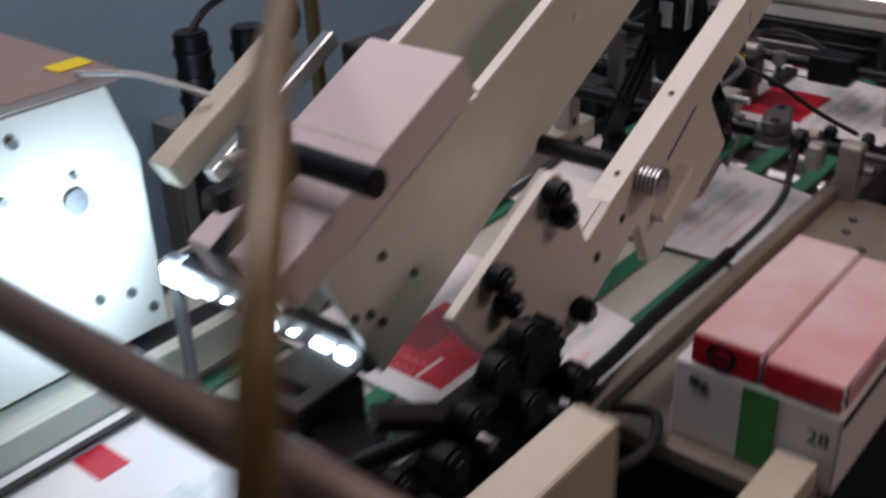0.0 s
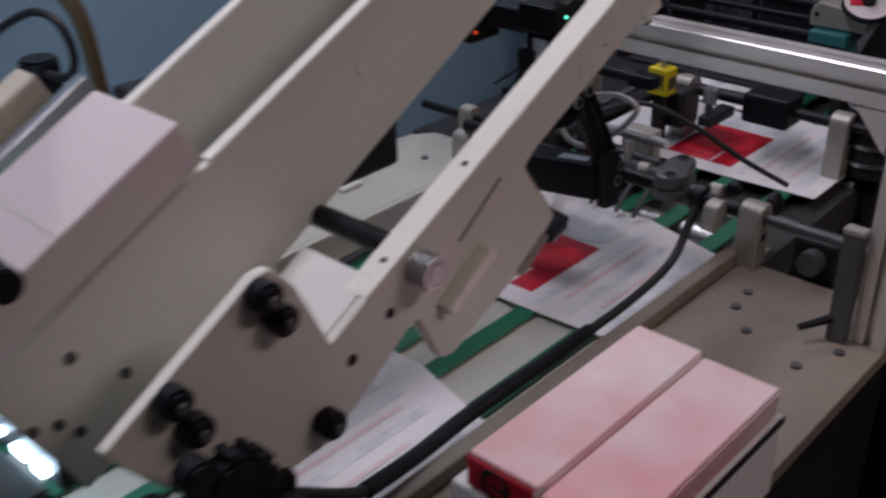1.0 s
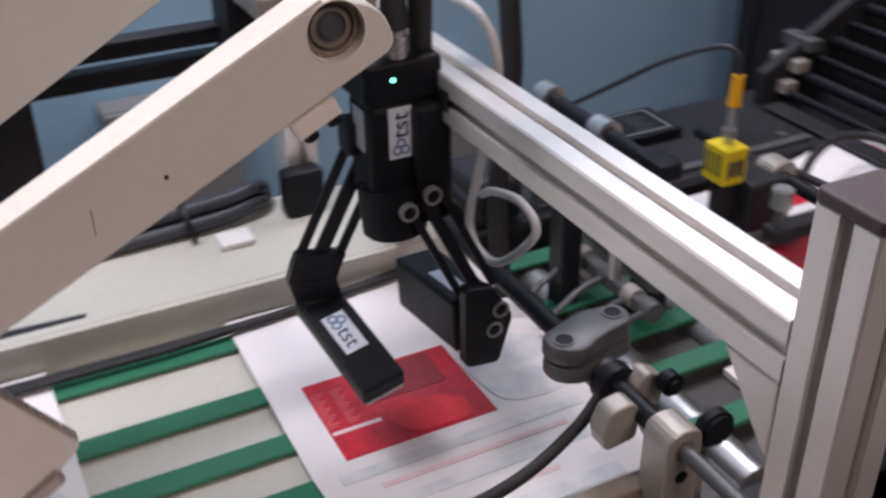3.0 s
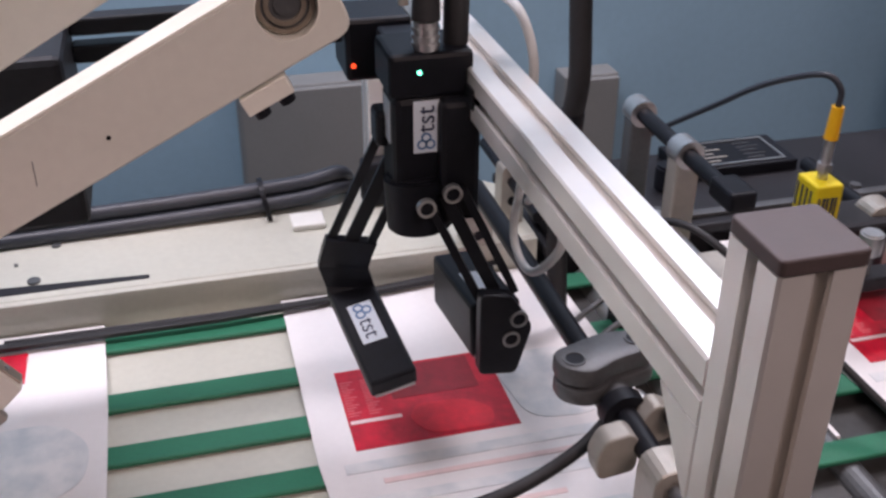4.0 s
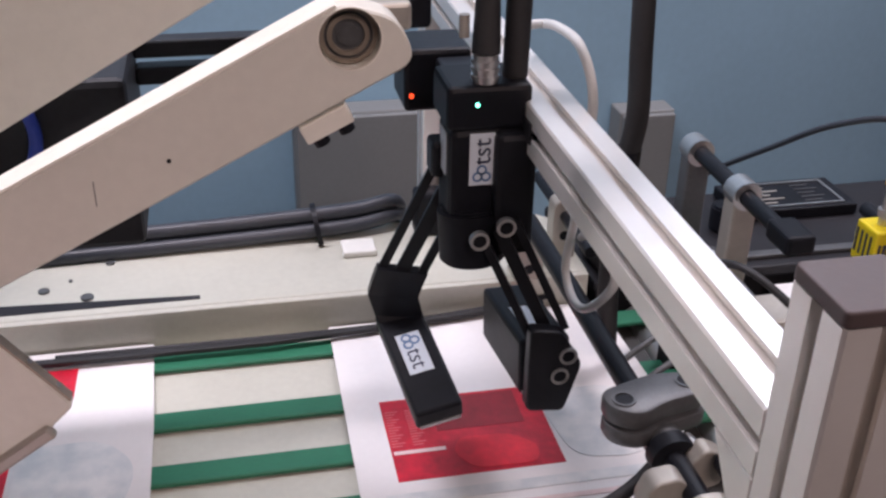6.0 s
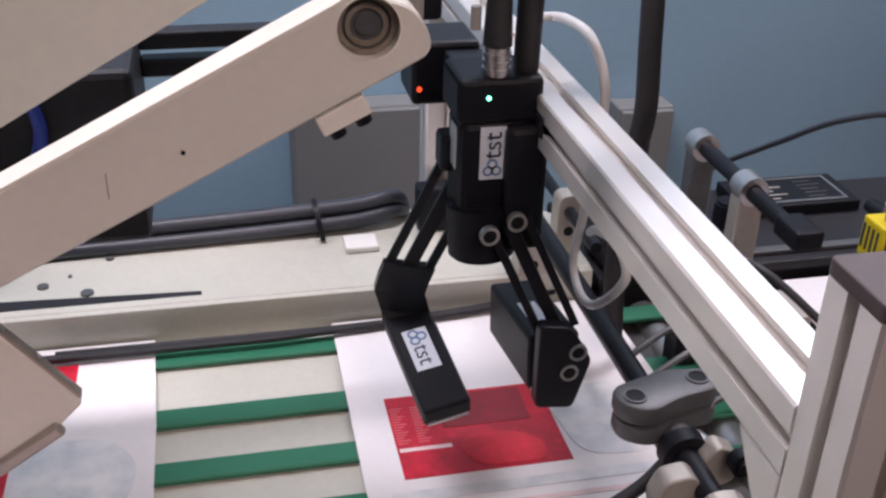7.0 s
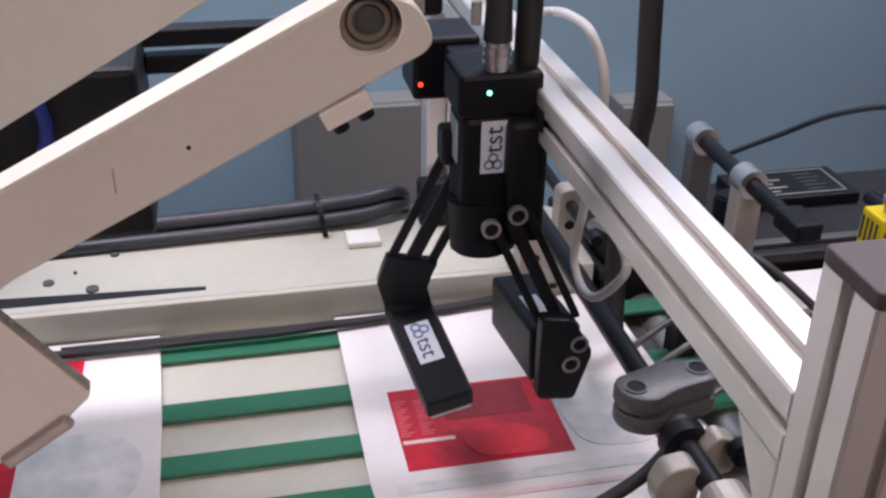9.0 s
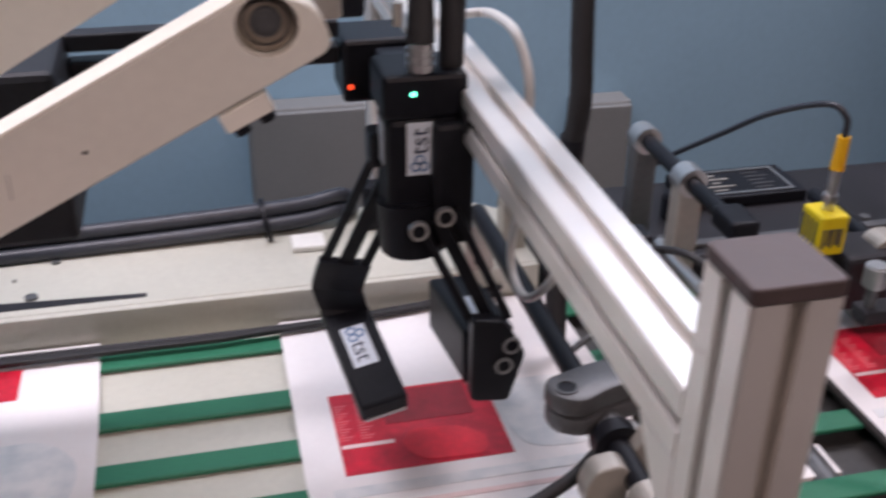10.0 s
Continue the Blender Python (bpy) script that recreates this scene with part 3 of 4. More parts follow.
for where, aim, wide, watts in (((-0.765, 0.606, 1.06), (-0.885, 0.575, 1.10), 0.10, 1.7), ((-0.66, 0.622, 1.03), (-0.66, 0.56, 0.88), 0.26, 0.4)):
    ld = bpy.data.lights.new("line_light", "AREA")
    ld.shape, ld.size, ld.size_y, ld.energy, ld.color = "RECTANGLE", wide, 0.03, watts, (0.50, 0.79, 1.0)
    lo = new("line_light", ld)
    lo.matrix_world = look(where, aim)
    lo.parent = led

cambox = thing("line_camera", "small black camera box with a dark lens", "camera")
part("body", box(-0.575, -0.50, 0.545, 0.625, 0.985, 1.045, 0.005), BLACK, cambox)
part("lens", cyl((-0.535, 0.545, 1.012), (-0.535, 0.51, 1.012), 0.02, 20), BLACK_SATIN, cambox)
part("top_plate", box(-0.574, -0.505, 0.547, 0.622, 1.0455, 1.050, 0.001), PANELGREY, cambox, "grey metal top plate")
part("vent", box(-0.56, -0.52, 0.56, 0.575, 1.0502, 1.0512), BLACK, cambox)
part("bracket", box(-0.50, -0.44, 0.55, 0.59, 0.96, 1.03, 0.004), BLACK_SATIN, cambox)
part("stand", cyl((-0.47, 0.57, 0.871), (-0.47, 0.57, 0.965), 0.01, 14), BLACK_SATIN, cambox)

hub = thing("adjuster_cluster", "cluster of black adjusting knobs and a toothed wheel", "adjuster")
part("wheel", cyl((-0.374, 0.690, 1.085), (-0.352, 0.690, 1.085), 0.030, 20, bevel=0.003), BLACK, hub, smooth=True)
for k in range(12):
    a = 2 * math.pi * k / 12
    part("tooth", box(-0.372, -0.354, -0.004, 0.004, 0.028, 0.036, m=Matrix.Translation((0, 0.690, 1.085)) @ Matrix.Rotation(a, 4, "X")), BLACK, hub)
part("block", box(-0.40, -0.352, 0.600, 0.715, 1.035, 1.075, 0.008), BLACK, hub)
for (x, y, z, r, h) in ((-0.36, 0.620, 1.112, 0.018, 0.02), (-0.36, 0.655, 1.128, 0.014, 0.02), (-0.352, 0.640, 1.075, 0.017, 0.028), (-0.352, 0.72, 1.055, 0.015, 0.02), (-0.36, 0.585, 1.09, 0.013, 0.02), (-0.352, 0.675, 1.045, 0.012, 0.03)):
    part("knob", cyl((x, y, z), (x + h, y, z), r, 11, bevel=0.003), BLACK, hub, smooth=True)
for (x, y, z, r, h) in ((-0.375, 0.565, 1.055, 0.020, 0.03), (-0.37, 0.548, 1.02, 0.016, 0.03), (-0.36, 0.61, 1.03, 0.019, 0.026), (-0.36, 0.70, 1.01, 0.022, 0.03), (-0.36, 0.745, 1.03, 0.014, 0.024), (-0.37, 0.655, 0.99, 0.018, 0.03), (-0.38, 0.52, 1.06, 0.012, 0.02)):
    k = part("knob", cyl((x, y, z), (x + h, y, z), r, 9, bevel=0.004), BLACK, hub, smooth=True)
    part("knob_cap", cyl((x + h, y, z), (x + h + 0.004, y, z), r * 0.45, 12), BLACK_SATIN, k)
part("mount_plate", box(-0.392, -0.378, 0.52, 0.76, 0.965, 1.05, 0.004), BLACK_SATIN, hub)
part("lever", cyl((-0.352, 0.70, 1.05), (-0.345, 0.755, 1.012), 0.006, 12), BLACK, hub, smooth=True)
part("cable", tube([(-0.35, 0.66, 0.99), (-0.33, 0.72, 0.95), (-0.31, 0.80, 0.935), (-0.33, 0.86, 0.935), (-0.37, 0.84, 0.94)], 0.006), RUBBER, hub, smooth=True)
part("screw", cyl((-0.352, 0.60, 1.06), (-0.338, 0.60, 1.06), 0.005, 10), STEEL, hub)
part("rod", cyl((-0.37, 0.62, 1.065), (-0.47, 0.47, 1.02), 0.0085, 14), BLACK_SATIN, hub)
part("rod", cyl((-0.38, 0.64, 1.045), (-0.47, 0.51, 1.0), 0.006, 14), DULL_STEEL, hub)
part("handle", cyl((-0.36, 0.595, 1.08), (-0.40, 0.53, 1.10), 0.012, 12), BLACK, hub)
part("base", box(-0.385, -0.36, 0.63, 0.70, 0.0, 1.04, 0.004), DARK, hub)
part("cable", tube([(-0.36, 0.70, 1.05), (-0.35, 0.74, 1.02), (-0.37, 0.72, 0.97), (-0.40, 0.60, 0.95), (-0.42, 0.52, 0.96)], 0.005), RUBBER, hub)

# ---- foreground bar and box rails ----
bar = thing("cross_bar", "bronze-brown round bar across the machine", "bar")
part("bar", cyl((-0.884, 0.42, 1.14), (-0.186, 0.42, 1.1395), 0.0205, 28), BROWNBAR, bar, smooth=True)
part("end_block", box(-0.235, -0.182, 0.392, 0.448, 1.108, 1.1445, 0.004), CREAM, bar)
rail = thing("box_rail", "cream painted box rail with worn edges", "rail")
part("tube", box(-0.213, -0.180, 0.10, 0.512, 1.145, 1.209, 0.003), CREAM, rail)
part("leg", box(-0.211, -0.183, 0.14, 0.18, 0.0, 1.145), CREAM, rail)
rail2 = thing("box_rail", "cream low rail beside the carton stack", "rail")
part("tube", box(-0.205, -0.165, 0.60, 0.862, 0.925, 0.955, 0.003), CREAM, rail2)
part("leg", box(-0.20, -0.17, 0.62, 0.66, 0.0, 0.9255), CREAM, rail2)


# ---- carton packs beside the belts ----
def pack(x0, x1, top, paint):
    t = thing("carton_pack", "flat-packed white cartons with red printed ends, stacked on a tray", "cartons", "carton packs on the tray")
    n = 6
    h = (top - 1.007) / n
    for k in range(n):
        j = 0.0012 * math.sin(k * 2.3 + x0 * 50)
        part("carton", box(x0 + j, x1 + j, 0.873 + j, 1.119 + j, 1.007 + k * h, 1.007 + (k + 1) * h - 0.0004, 0.0012, 1), paint if k == n - 1 else CARD, t)
    part("red_end", box(x0 + 0.001, x1 - 0.001, 0.8690, 0.8712, 1.0085, top - 0.0025, 0.0008, 1), RED, t, "red printed carton ends")
    part("side_print", box(x1 + 0.0016, x1 + 0.0022, 0.88, 1.115, 1.010, top - 0.003), paint, t)
    return t


pa = pack(-0.303, -0.2345, 1.041, CARD_PINK)
part("round_mark", ring((-0.272, 0.8688, 1.0235), (-0.272, 0.8676, 1.0235), 0.0150, 0.0105, 20), DARK, pa, "round dark mark")
part("mark_bar", box(-0.278, -0.262, 0.8676, 0.8688, 1.020, 1.024), DARK, pa)
pb = pack(-0.2305, -0.157, 1.036, CARD_ROSE)
tray = thing("tray_box", "white worn tray box with a green tape stripe", "box")
part("box", box(-0.318, -0.152, 0.868, 1.125, 0.9175, 1.006, 0.003), CARD, tray)
part("tape", box(-0.246, -0.212, 0.8655, 0.8675, 0.92, 1.004), GREENTAPE, tray, "green tape stripe")
part("dark_edge", box(-0.1515, -0.1500, 0.868, 1.125, 0.998, 1.005), DARK, tray)
for (x, w, z) in ((-0.30, 0.010, 0.982), (-0.288, 0.006, 0.978)):
    part("mark_bar", box(x, x + w, 0.8655, 0.8675, z, z + 0.012), DULL_STEEL, tray, "grey scribble too faint to read")

# ---- inspection sensor hanging from the gantry ----
sen = thing("inspection_sensor", "black inspection sensor with two jointed arms and white labels", "sensor")
part("mount_block", box(-0.765, -0.706, 1.346, 1.404, 1.177, 1.232, 0.004), BLACK_SATIN, sen)
part("mount_bar", box(-0.7055, -0.6455, 1.372, 1.411, 1.196, 1.226, 0.003), BLACK_SATIN, sen)
head = part("head", box(-0.645, -0.588, 1.358, 1.424, 1.205, 1.240, 0.004), BLACK, sen)
part("green_light", cyl((-0.589, 1.381, 1.226), (-0.5870, 1.381, 1.226), 0.0016, 12), LEDGREEN, head, "small lit green diode")
part("red_light", cyl((-0.707, 1.352, 1.192), (-0.7045, 1.352, 1.192), 0.0021, 12), LEDRED, head, "small lit red diode")
body = part("body", box(-0.635, -0.589, 1.361, 1.42, 1.12, 1.206, 0.006), BLACK, sen)
part("side_body", box(-0.63, -0.578, 1.395, 1.428, 1.10, 1.204, 0.005), BLACK_SATIN, sen)
part("barrel", cyl((-0.606, 1.382, 1.135), (-0.600, 1.384, 1.088), 0.027, 28, bevel=0.003), BLACK, sen, smooth=True)
lab = part("label", box(-0.5885, -0.5875, 1.376, 1.396, 1.160, 1.203), LABEL, body, "white label with dark writing")
for k in range(3):
    a = math.pi * (0.5 + k * 2 / 3)
    part("logo_mark", ring((-0.5876, 1.386 + 0.0038 * math.cos(a), 1.169 + 0.0038 * math.sin(a)), (-0.587, 1.386 + 0.0038 * math.cos(a), 1.169 + 0.0038 * math.sin(a)), 0.0042, 0.0026, 16), BLUEPRINT, lab)
lab2 = part("label", box(-0.62, -0.60, 1.3595, 1.3605, 1.165, 1.20), LABEL, body, "white label")
part("connector", cyl((-0.60, 1.389, 1.240), (-0.60, 1.389, 1.262), 0.0095, 18), STEEL, sen, "ribbed metal plug", True)
for k in range(3):
    part("connector_rib", ring((-0.60, 1.389, 1.243 + k * 0.006), (-0.60, 1.389, 1.246 + k * 0.006), 0.0108, 0.009), STEEL, sen)
part("plug_boot", cyl((-0.60, 1.389, 1.262), (-0.61, 1.392, 1.33), 0.011, 16, 0.008), RUBBER, sen, smooth=True)
part("cable", tube([(-0.61, 1.392, 1.32), (-0.62, 1.40, 1.42), (-0.66, 1.42, 1.6), (-0.7, 1.45, 2.0)], 0.008), RUBBER, sen, smooth=True)
part("cable", tube([(-0.61, 1.415, 1.24), (-0.612, 1.417, 1.35), (-0.65, 1.43, 1.6), (-0.68, 1.46, 2.0)], 0.010), RUBBER, sen, smooth=True)
part("screw", cyl((-0.60, 1.372, 1.275), (-0.60, 1.372, 1.292), 0.004, 10), BRACKET, sen)


def strut3(p, q, side, w, th):
    """A flat link of three bars from p to q, spread over w along side."""
    p, q, side = Vector(p), Vector(q), Vector(side).normalized()
    d = (q - p).normalized()
    n = d.cross(side).normalized()
    bms = []
    for o in (-1, 0, 1):
        h = w * (0.095 if o else 0.15)
        bm = bmesh.new()
        lo = [p + side * (o * w * 0.43 + a * h) + n * b * th / 2 for a, b in ((-1, -1), (1, -1), (1, 1), (-1, 1))]
        vs = [bm.verts.new(c) for c in lo] + [bm.verts.new(c + (q - p)) for c in lo]
        for f in ((0, 1, 2, 3), (7, 6, 5, 4), (0, 4, 5, 1), (1, 5, 6, 2), (2, 6, 7, 3), (3, 7, 4, 0)):
            bm.faces.new([vs[k] for k in f])
        bms.append(bm)
    return join(*bms)


def flat_link(points, side, w, th):
    """A flat dark plate of even width along the points."""
    side = Vector(side).normalized()
    bm = bmesh.new()
    rows = []
    pts = [Vector(q) for q in points]
    for k, q in enumerate(pts):
        d = (pts[min(k + 1, len(pts) - 1)] - pts[max(k - 1, 0)]).normalized()
        n = d.cross(side).normalized()
        rows.append([bm.verts.new(q + side * a * w / 2 + n * b * th / 2) for a, b in ((-1, -1), (1, -1), (1, 1), (-1, 1))])
    for a, b in zip(rows, rows[1:]):
        for k in range(4):
            bm.faces.new((a[k], a[(k + 1) % 4], b[(k + 1) % 4], b[k]))
    bm.faces.new(rows[0][::-1])
    bm.faces.new(rows[-1])
    return bm


def frame_box(origin, u, v, lu, lv, h):
    """The matrix of a box with its top face from origin along u and v."""
    u, v = Vector(u).normalized(), Vector(v)
    v = (v - u * v.dot(u)).normalized()
    w = u.cross(v)
    return Matrix.Translation(origin) @ Matrix((u, v, w)).transposed().to_4x4()


la = part("left_arm", strut3((-0.626, 1.381, 1.172), (-0.656, 1.333, 1.046), (0.15, 0.95, -0.25), 0.040, 0.004), BLACK_SATIN, sen, "slotted black link")
part("elbow", flat_link([(-0.654, 1.335, 1.053), (-0.659, 1.331, 1.038), (-0.664, 1.328, 1.022), (-0.666, 1.334, 0.998), (-0.66, 1.34, 0.985)], (0.1, 1, -0.15), 0.045, 0.009), BLACK_SATIN, la)
part("top_link", box(-0.64, -0.615, 1.352, 1.366, 1.155, 1.185, 0.004), BLACK_SATIN, la)
FOOT = frame_box((-0.674, 1.320, 0.999), (0.135, 0.020, -0.036), (0.0, 1.0, 0.12), 1, 1, 1)
lf = part("left_foot", box(0.0, 0.122, -0.008, 0.034, -0.020, 0.0, 0.003, m=FOOT), BLACK, sen)
part("foot_edge", box(0.1216, 0.1232, -0.005, 0.031, -0.019, -0.016, m=FOOT), STEEL, lf, "bright lower edge")
part("label", box(0.034, 0.080, 0.001, 0.023, 0.0001, 0.0006, m=FOOT), LABEL, lf, "white label with dark writing")
ra = part("right_arm", strut3((-0.575, 1.398, 1.128), (-0.560, 1.440, 1.035), (0.1, 0.9, 0.38), 0.034, 0.012), BLACK_SATIN, sen, "slotted black link")
part("shank", prism(rounded([(1.420, 1.05), (1.447, 1.045), (1.466, 1.012), (1.453, 0.966), (1.42, 0.970)], 0.006), 0, -0.556, -0.542, 0.002), BLACK_SATIN, ra)
RFOOT = frame_box((-0.672, 1.413, 1.003), (0.115, 0.004, 0.014), (0.0, 1.0, 0.0), 1, 1, 1)
rf = part("right_foot", box(0.0, 0.115, 0.0, 0.044, -0.038, 0.012, 0.004, m=RFOOT), BLACK, sen)
part("label", box(0.050, 0.095, 0.010, 0.026, 0.0121, 0.0126, m=RFOOT), LABEL, rf, "white label")
part("foot_edge", box(0.1145, 0.1158, 0.002, 0.042, -0.037, -0.034, m=RFOOT), STEEL, rf, "bright lower edge")
for (y, z) in ((1.453, 1.022), (1.447, 1.003), (1.380, 1.124), (1.401, 1.134)):
    x = -0.5415 if z < 1.1 else -0.562
    s = part("screw_ring", ring((x - 0.004, y, z), (x + 0.001, y, z), 0.0078, 0.0055, 20), STEEL, sen, "bright ring of a socket screw")
    part("socket", cyl((x - 0.004, y, z), (x, y, z), 0.0056, 14), BLACK, s)


def writing(text, size, m, material, parent, label):
    cu = bpy.data.curves.new("writing", "FONT")
    cu.body, cu.size, cu.extrude, cu.align_x, cu.align_y = text, size, 0.0002, "CENTER", "CENTER"
    tmp = new("writing", cu)
    me = bpy.data.meshes.new_from_object(tmp.evaluated_get(bpy.context.evaluated_depsgraph_get()))
    bpy.data.objects.remove(tmp)
    me.transform(m)
    me.materials.clear()
    me.materials.append(material)
    ob = new("writing", me)
    ob.parent = parent
    ob["label"] = label


writing("tst", 0.021, Matrix.Translation((-0.587, 1.386, 1.188)) @ Euler((radians(90), 0, radians(90))).to_matrix().to_4x4() @ Matrix.Rotation(radians(90), 4, "Z"), INK, lab, "dark letters tst")
writing("tst", 0.021, FOOT @ Matrix.Translation((0.064, 0.0120, 0.0007)), INK, lf, "dark letters tst")
for k in range(3):
    a = math.pi * (0.5 + k * 2 / 3)
    u, v = 0.0435 + 0.0045 * math.cos(a), 0.0120 + 0.0045 * math.sin(a)
    part("logo_mark", ring(FOOT @ Vector((u, v, 0.0005)), FOOT @ Vector((u, v, 0.0011)), 0.0048, 0.0030, 16), BLUEPRINT, lf)

writing("28", 0.022, Matrix.Translation((-0.172, 0.8674, 0.975)) @ Euler((radians(90), 0, 0)).to_matrix().to_4x4(), INK, tray, "dark hand-written digits 28")

sen.location = (0.0, 0.0, 0.004)

# ---- cross rods with brackets ----
def bracket_side(parent, x, y, ztop, zfoot, w=0.032, d=0.022):
    """A bracket that holds a rod along x: rounded round the rod."""
    poly = rounded([(y - w / 2, zfoot), (y + w / 2, zfoot), (y + w / 2, ztop), (y - w / 2, ztop)], [0, 0, w * 0.45, w * 0.45])
    b = part("bracket", prism(poly, 0, x - d / 2, x + d / 2, 0.001, 1), BRACKET, parent, "machined aluminium bracket")
    part("bracket_hole", cyl((x + d / 2 - 0.002, y, ztop - 0.045), (x + d / 2 + 0.0005, y, ztop - 0.045), 0.006, 14), BLACK, b)
    return b


RY, RZ = 1.512, 0.985
near_rod = thing("rod_support", "black cross rod in aluminium brackets with grey clamps", "rod support")
part("rod", cyl((-0.86, RY, RZ), (-0.362, RY, RZ), 0.0098, 18), BLACK_SATIN, near_rod, smooth=True)
part("rod_end", cyl((-0.362, RY, RZ), (-0.205, RY, RZ), 0.0065, 18), DULL_STEEL, near_rod, "thinner dark steel rod end", True)
bracket_side(near_rod, -0.377, RY, 1.003, 0.917, 0.034, 0.03)
bracket_side(near_rod, -0.862, RY, 0.975, 0.917, 0.034, 0.03)
CLAMP = [(-0.500, 1.465), (-0.476, 1.466), (-0.463, 1.488), (-0.476, 1.512), (-0.484, 1.552), (-0.512, 1.554), (-0.516, 1.515)]
cl = part("clamp", prism(rounded(CLAMP, 0.012), 2, 1.003, 1.021, 0.004), DULL_STEEL, near_rod, "grey cast clamp in two halves", True)
part("lower_half", prism(rounded([(x + 0.001, y + 0.001) for x, y in CLAMP], 0.012), 2, 0.986, 1.001, 0.003), DULL_STEEL, cl, smooth=True)
for (x, y) in ((-0.484, 1.480), (-0.499, 1.538)):
    part("socket_screw", cyl((x, y, 1.018), (x, y, 1.0212), 0.0075, 14), BLACK, cl)
    part("socket_rim", ring((x, y, 1.020), (x, y, 1.0222), 0.0095, 0.0075, 16), DULL_STEEL, cl)
part("saddle", cyl((-0.52, RY, RZ), (-0.462, RY, RZ), 0.016, 18), DULL_STEEL, cl, smooth=True)
part("collar", ring((-0.462, RY, RZ), (-0.448, RY, RZ), 0.019, 0.0099), BLACK_SATIN, near_rod, smooth=True)
part("knuckle", prism(rounded([(1.476, 0.958), (1.506, 0.962), (1.508, 0.990), (1.500, 0.999), (1.480, 0.996), (1.472, 0.978)], 0.006), 0, -0.432, -0.412, 0.002), BRACKET, near_rod, "pale cast lug")
part("knuckle", prism(rounded([(1.520, 0.962), (1.546, 0.968), (1.548, 0.994), (1.530, 1.004), (1.518, 0.99)], 0.006), 0, -0.452, -0.434, 0.002), BRACKET, near_rod, "pale cast lug")
part("lug_pin", cyl((-0.47, 1.528, 0.985), (-0.452, 1.533, 0.985), 0.008, 14), STEEL, near_rod, smooth=True)
part("thumb_screw", cyl((-0.376, 1.545, 0.990), (-0.362, 1.545, 0.990), 0.0165, 22, bevel=0.003), BLACK, near_rod, smooth=True)
part("ball_knob", cyl((-0.432, 1.543, 0.997), (-0.414, 1.543, 0.997), 0.0105, 18, bevel=0.004), BLACK, near_rod, smooth=True)

AY, AZ = 1.715, 1.045
rod_b = thing("rod_support", "black rod between two round-headed brackets beside the beam", "rod support")
part("rod", cyl((-0.905, AY, AZ), (-0.66, AY, AZ - 0.002), 0.0088, 18), BLACK_SATIN, rod_b, smooth=True)
for x, foot, paint in ((-0.887, 0.90, DULL_STEEL), (-0.772, 0.80, BRACKET)):
    b = part("bracket", box(x - 0.012, x + 0.012, AY - 0.014, AY + 0.014, foot, AZ - 0.004, 0.003), paint, rod_b, "bracket leg")
    part("head", ring((x - 0.0125, AY, AZ), (x + 0.0125, AY, AZ), 0.0160, 0.0089), STEEL, b, "round machined head", True)
part("clamp", box(-0.70, -0.655, AY - 0.010, AY + 0.020, AZ - 0.014, AZ + 0.007, 0.004), BLACK, rod_b)
part("pipe", cyl((-0.80, AY - 0.01, 0.955), (-0.62, AY - 0.01, 0.955), 0.0075, 14), STEEL, rod_b, smooth=True)
part("pipe", cyl((-0.78, AY - 0.025, 0.93), (-0.62, AY - 0.025, 0.93), 0.006, 14), DULL_STEEL, rod_b, smooth=True)

for (x, y, zt) in ((-0.30, 1.50, 0.985), (-0.225, 1.535, 0.975)):
    st = thing("rod_support", "short dark shaft block with a pale cap beside the post", "rod support")
    part("block", box(x - 0.03, x + 0.03, y + 0.03, y + 0.075, 0.80, zt - 0.02, 0.006), DARK, st)
    part("cap", cyl((x, y + 0.03, zt - 0.045), (x, y + 0.012, zt - 0.045), 0.016, 16), DULL_STEEL, st, smooth=True)

fb = thing("rod_support", "small aluminium bracket with a dark rod on the far bed", "rod support")
bracket_side(fb, -0.90, 1.565, 0.992, 0.9172, 0.028, 0.024)
part("rod", cyl((-1.0, 1.565, 0.972), (-0.80, 1.565, 0.972), 0.007, 14), BLACK_SATIN, fb, smooth=True)
hold = thing("finger_holder", "steel hold-down fingers on a dark block over the belts", "hold-down")
part("post", box(-0.735, -0.705, 1.625, 1.650, 0.80, 1.02, 0.003), BLACK_SATIN, hold)
part("block", box(-0.70, -0.645, 1.70, 1.735, 0.905, 0.965, 0.005), BRACKET, hold)
part("base", box(-0.69, -0.655, 1.705, 1.73, 0.80, 0.906), DARK, hold)
part("cross_piece", box(-0.735, -0.60, 1.655, 1.672, 0.915, 0.932, 0.003), DULL_STEEL, hold)
for k, x in enumerate((-0.72, -0.675, -0.63, -0.60)):
    part("finger", tube([(x, 1.664, 0.925), (x + 0.004, 1.63, 0.922), (x + 0.006, 1.60, 0.906), (x + 0.008, 1.575, 0.888)], 0.0035, 8), DULL_STEEL, hold, smooth=True)
    part("collar", cyl((x - 0.008, 1.664, 0.924), (x + 0.008, 1.664, 0.924), 0.012, 14), DULL_STEEL if k % 2 else BRACKET, hold, smooth=True)
part("spring", cyl((-0.66, 1.66, 0.932), (-0.66, 1.66, 0.965), 0.007, 12), STEEL, hold, smooth=True)
part("cable", tube([(-0.70, 1.64, 1.01), (-0.64, 1.66, 1.03), (-0.58, 1.70, 1.0), (-0.52, 1.76, 0.94), (-0.46, 1.80, 0.90)], 0.004), RUBBER, hold, smooth=True)

rod_c = thing("rod_support", "dark cross rod with grey blocks over the far belts", "rod support")
part("rod", cyl((-0.86, 1.93, 0.965), (-0.38, 1.93, 0.965), 0.009, 18), BLACK_SATIN, rod_c, smooth=True)
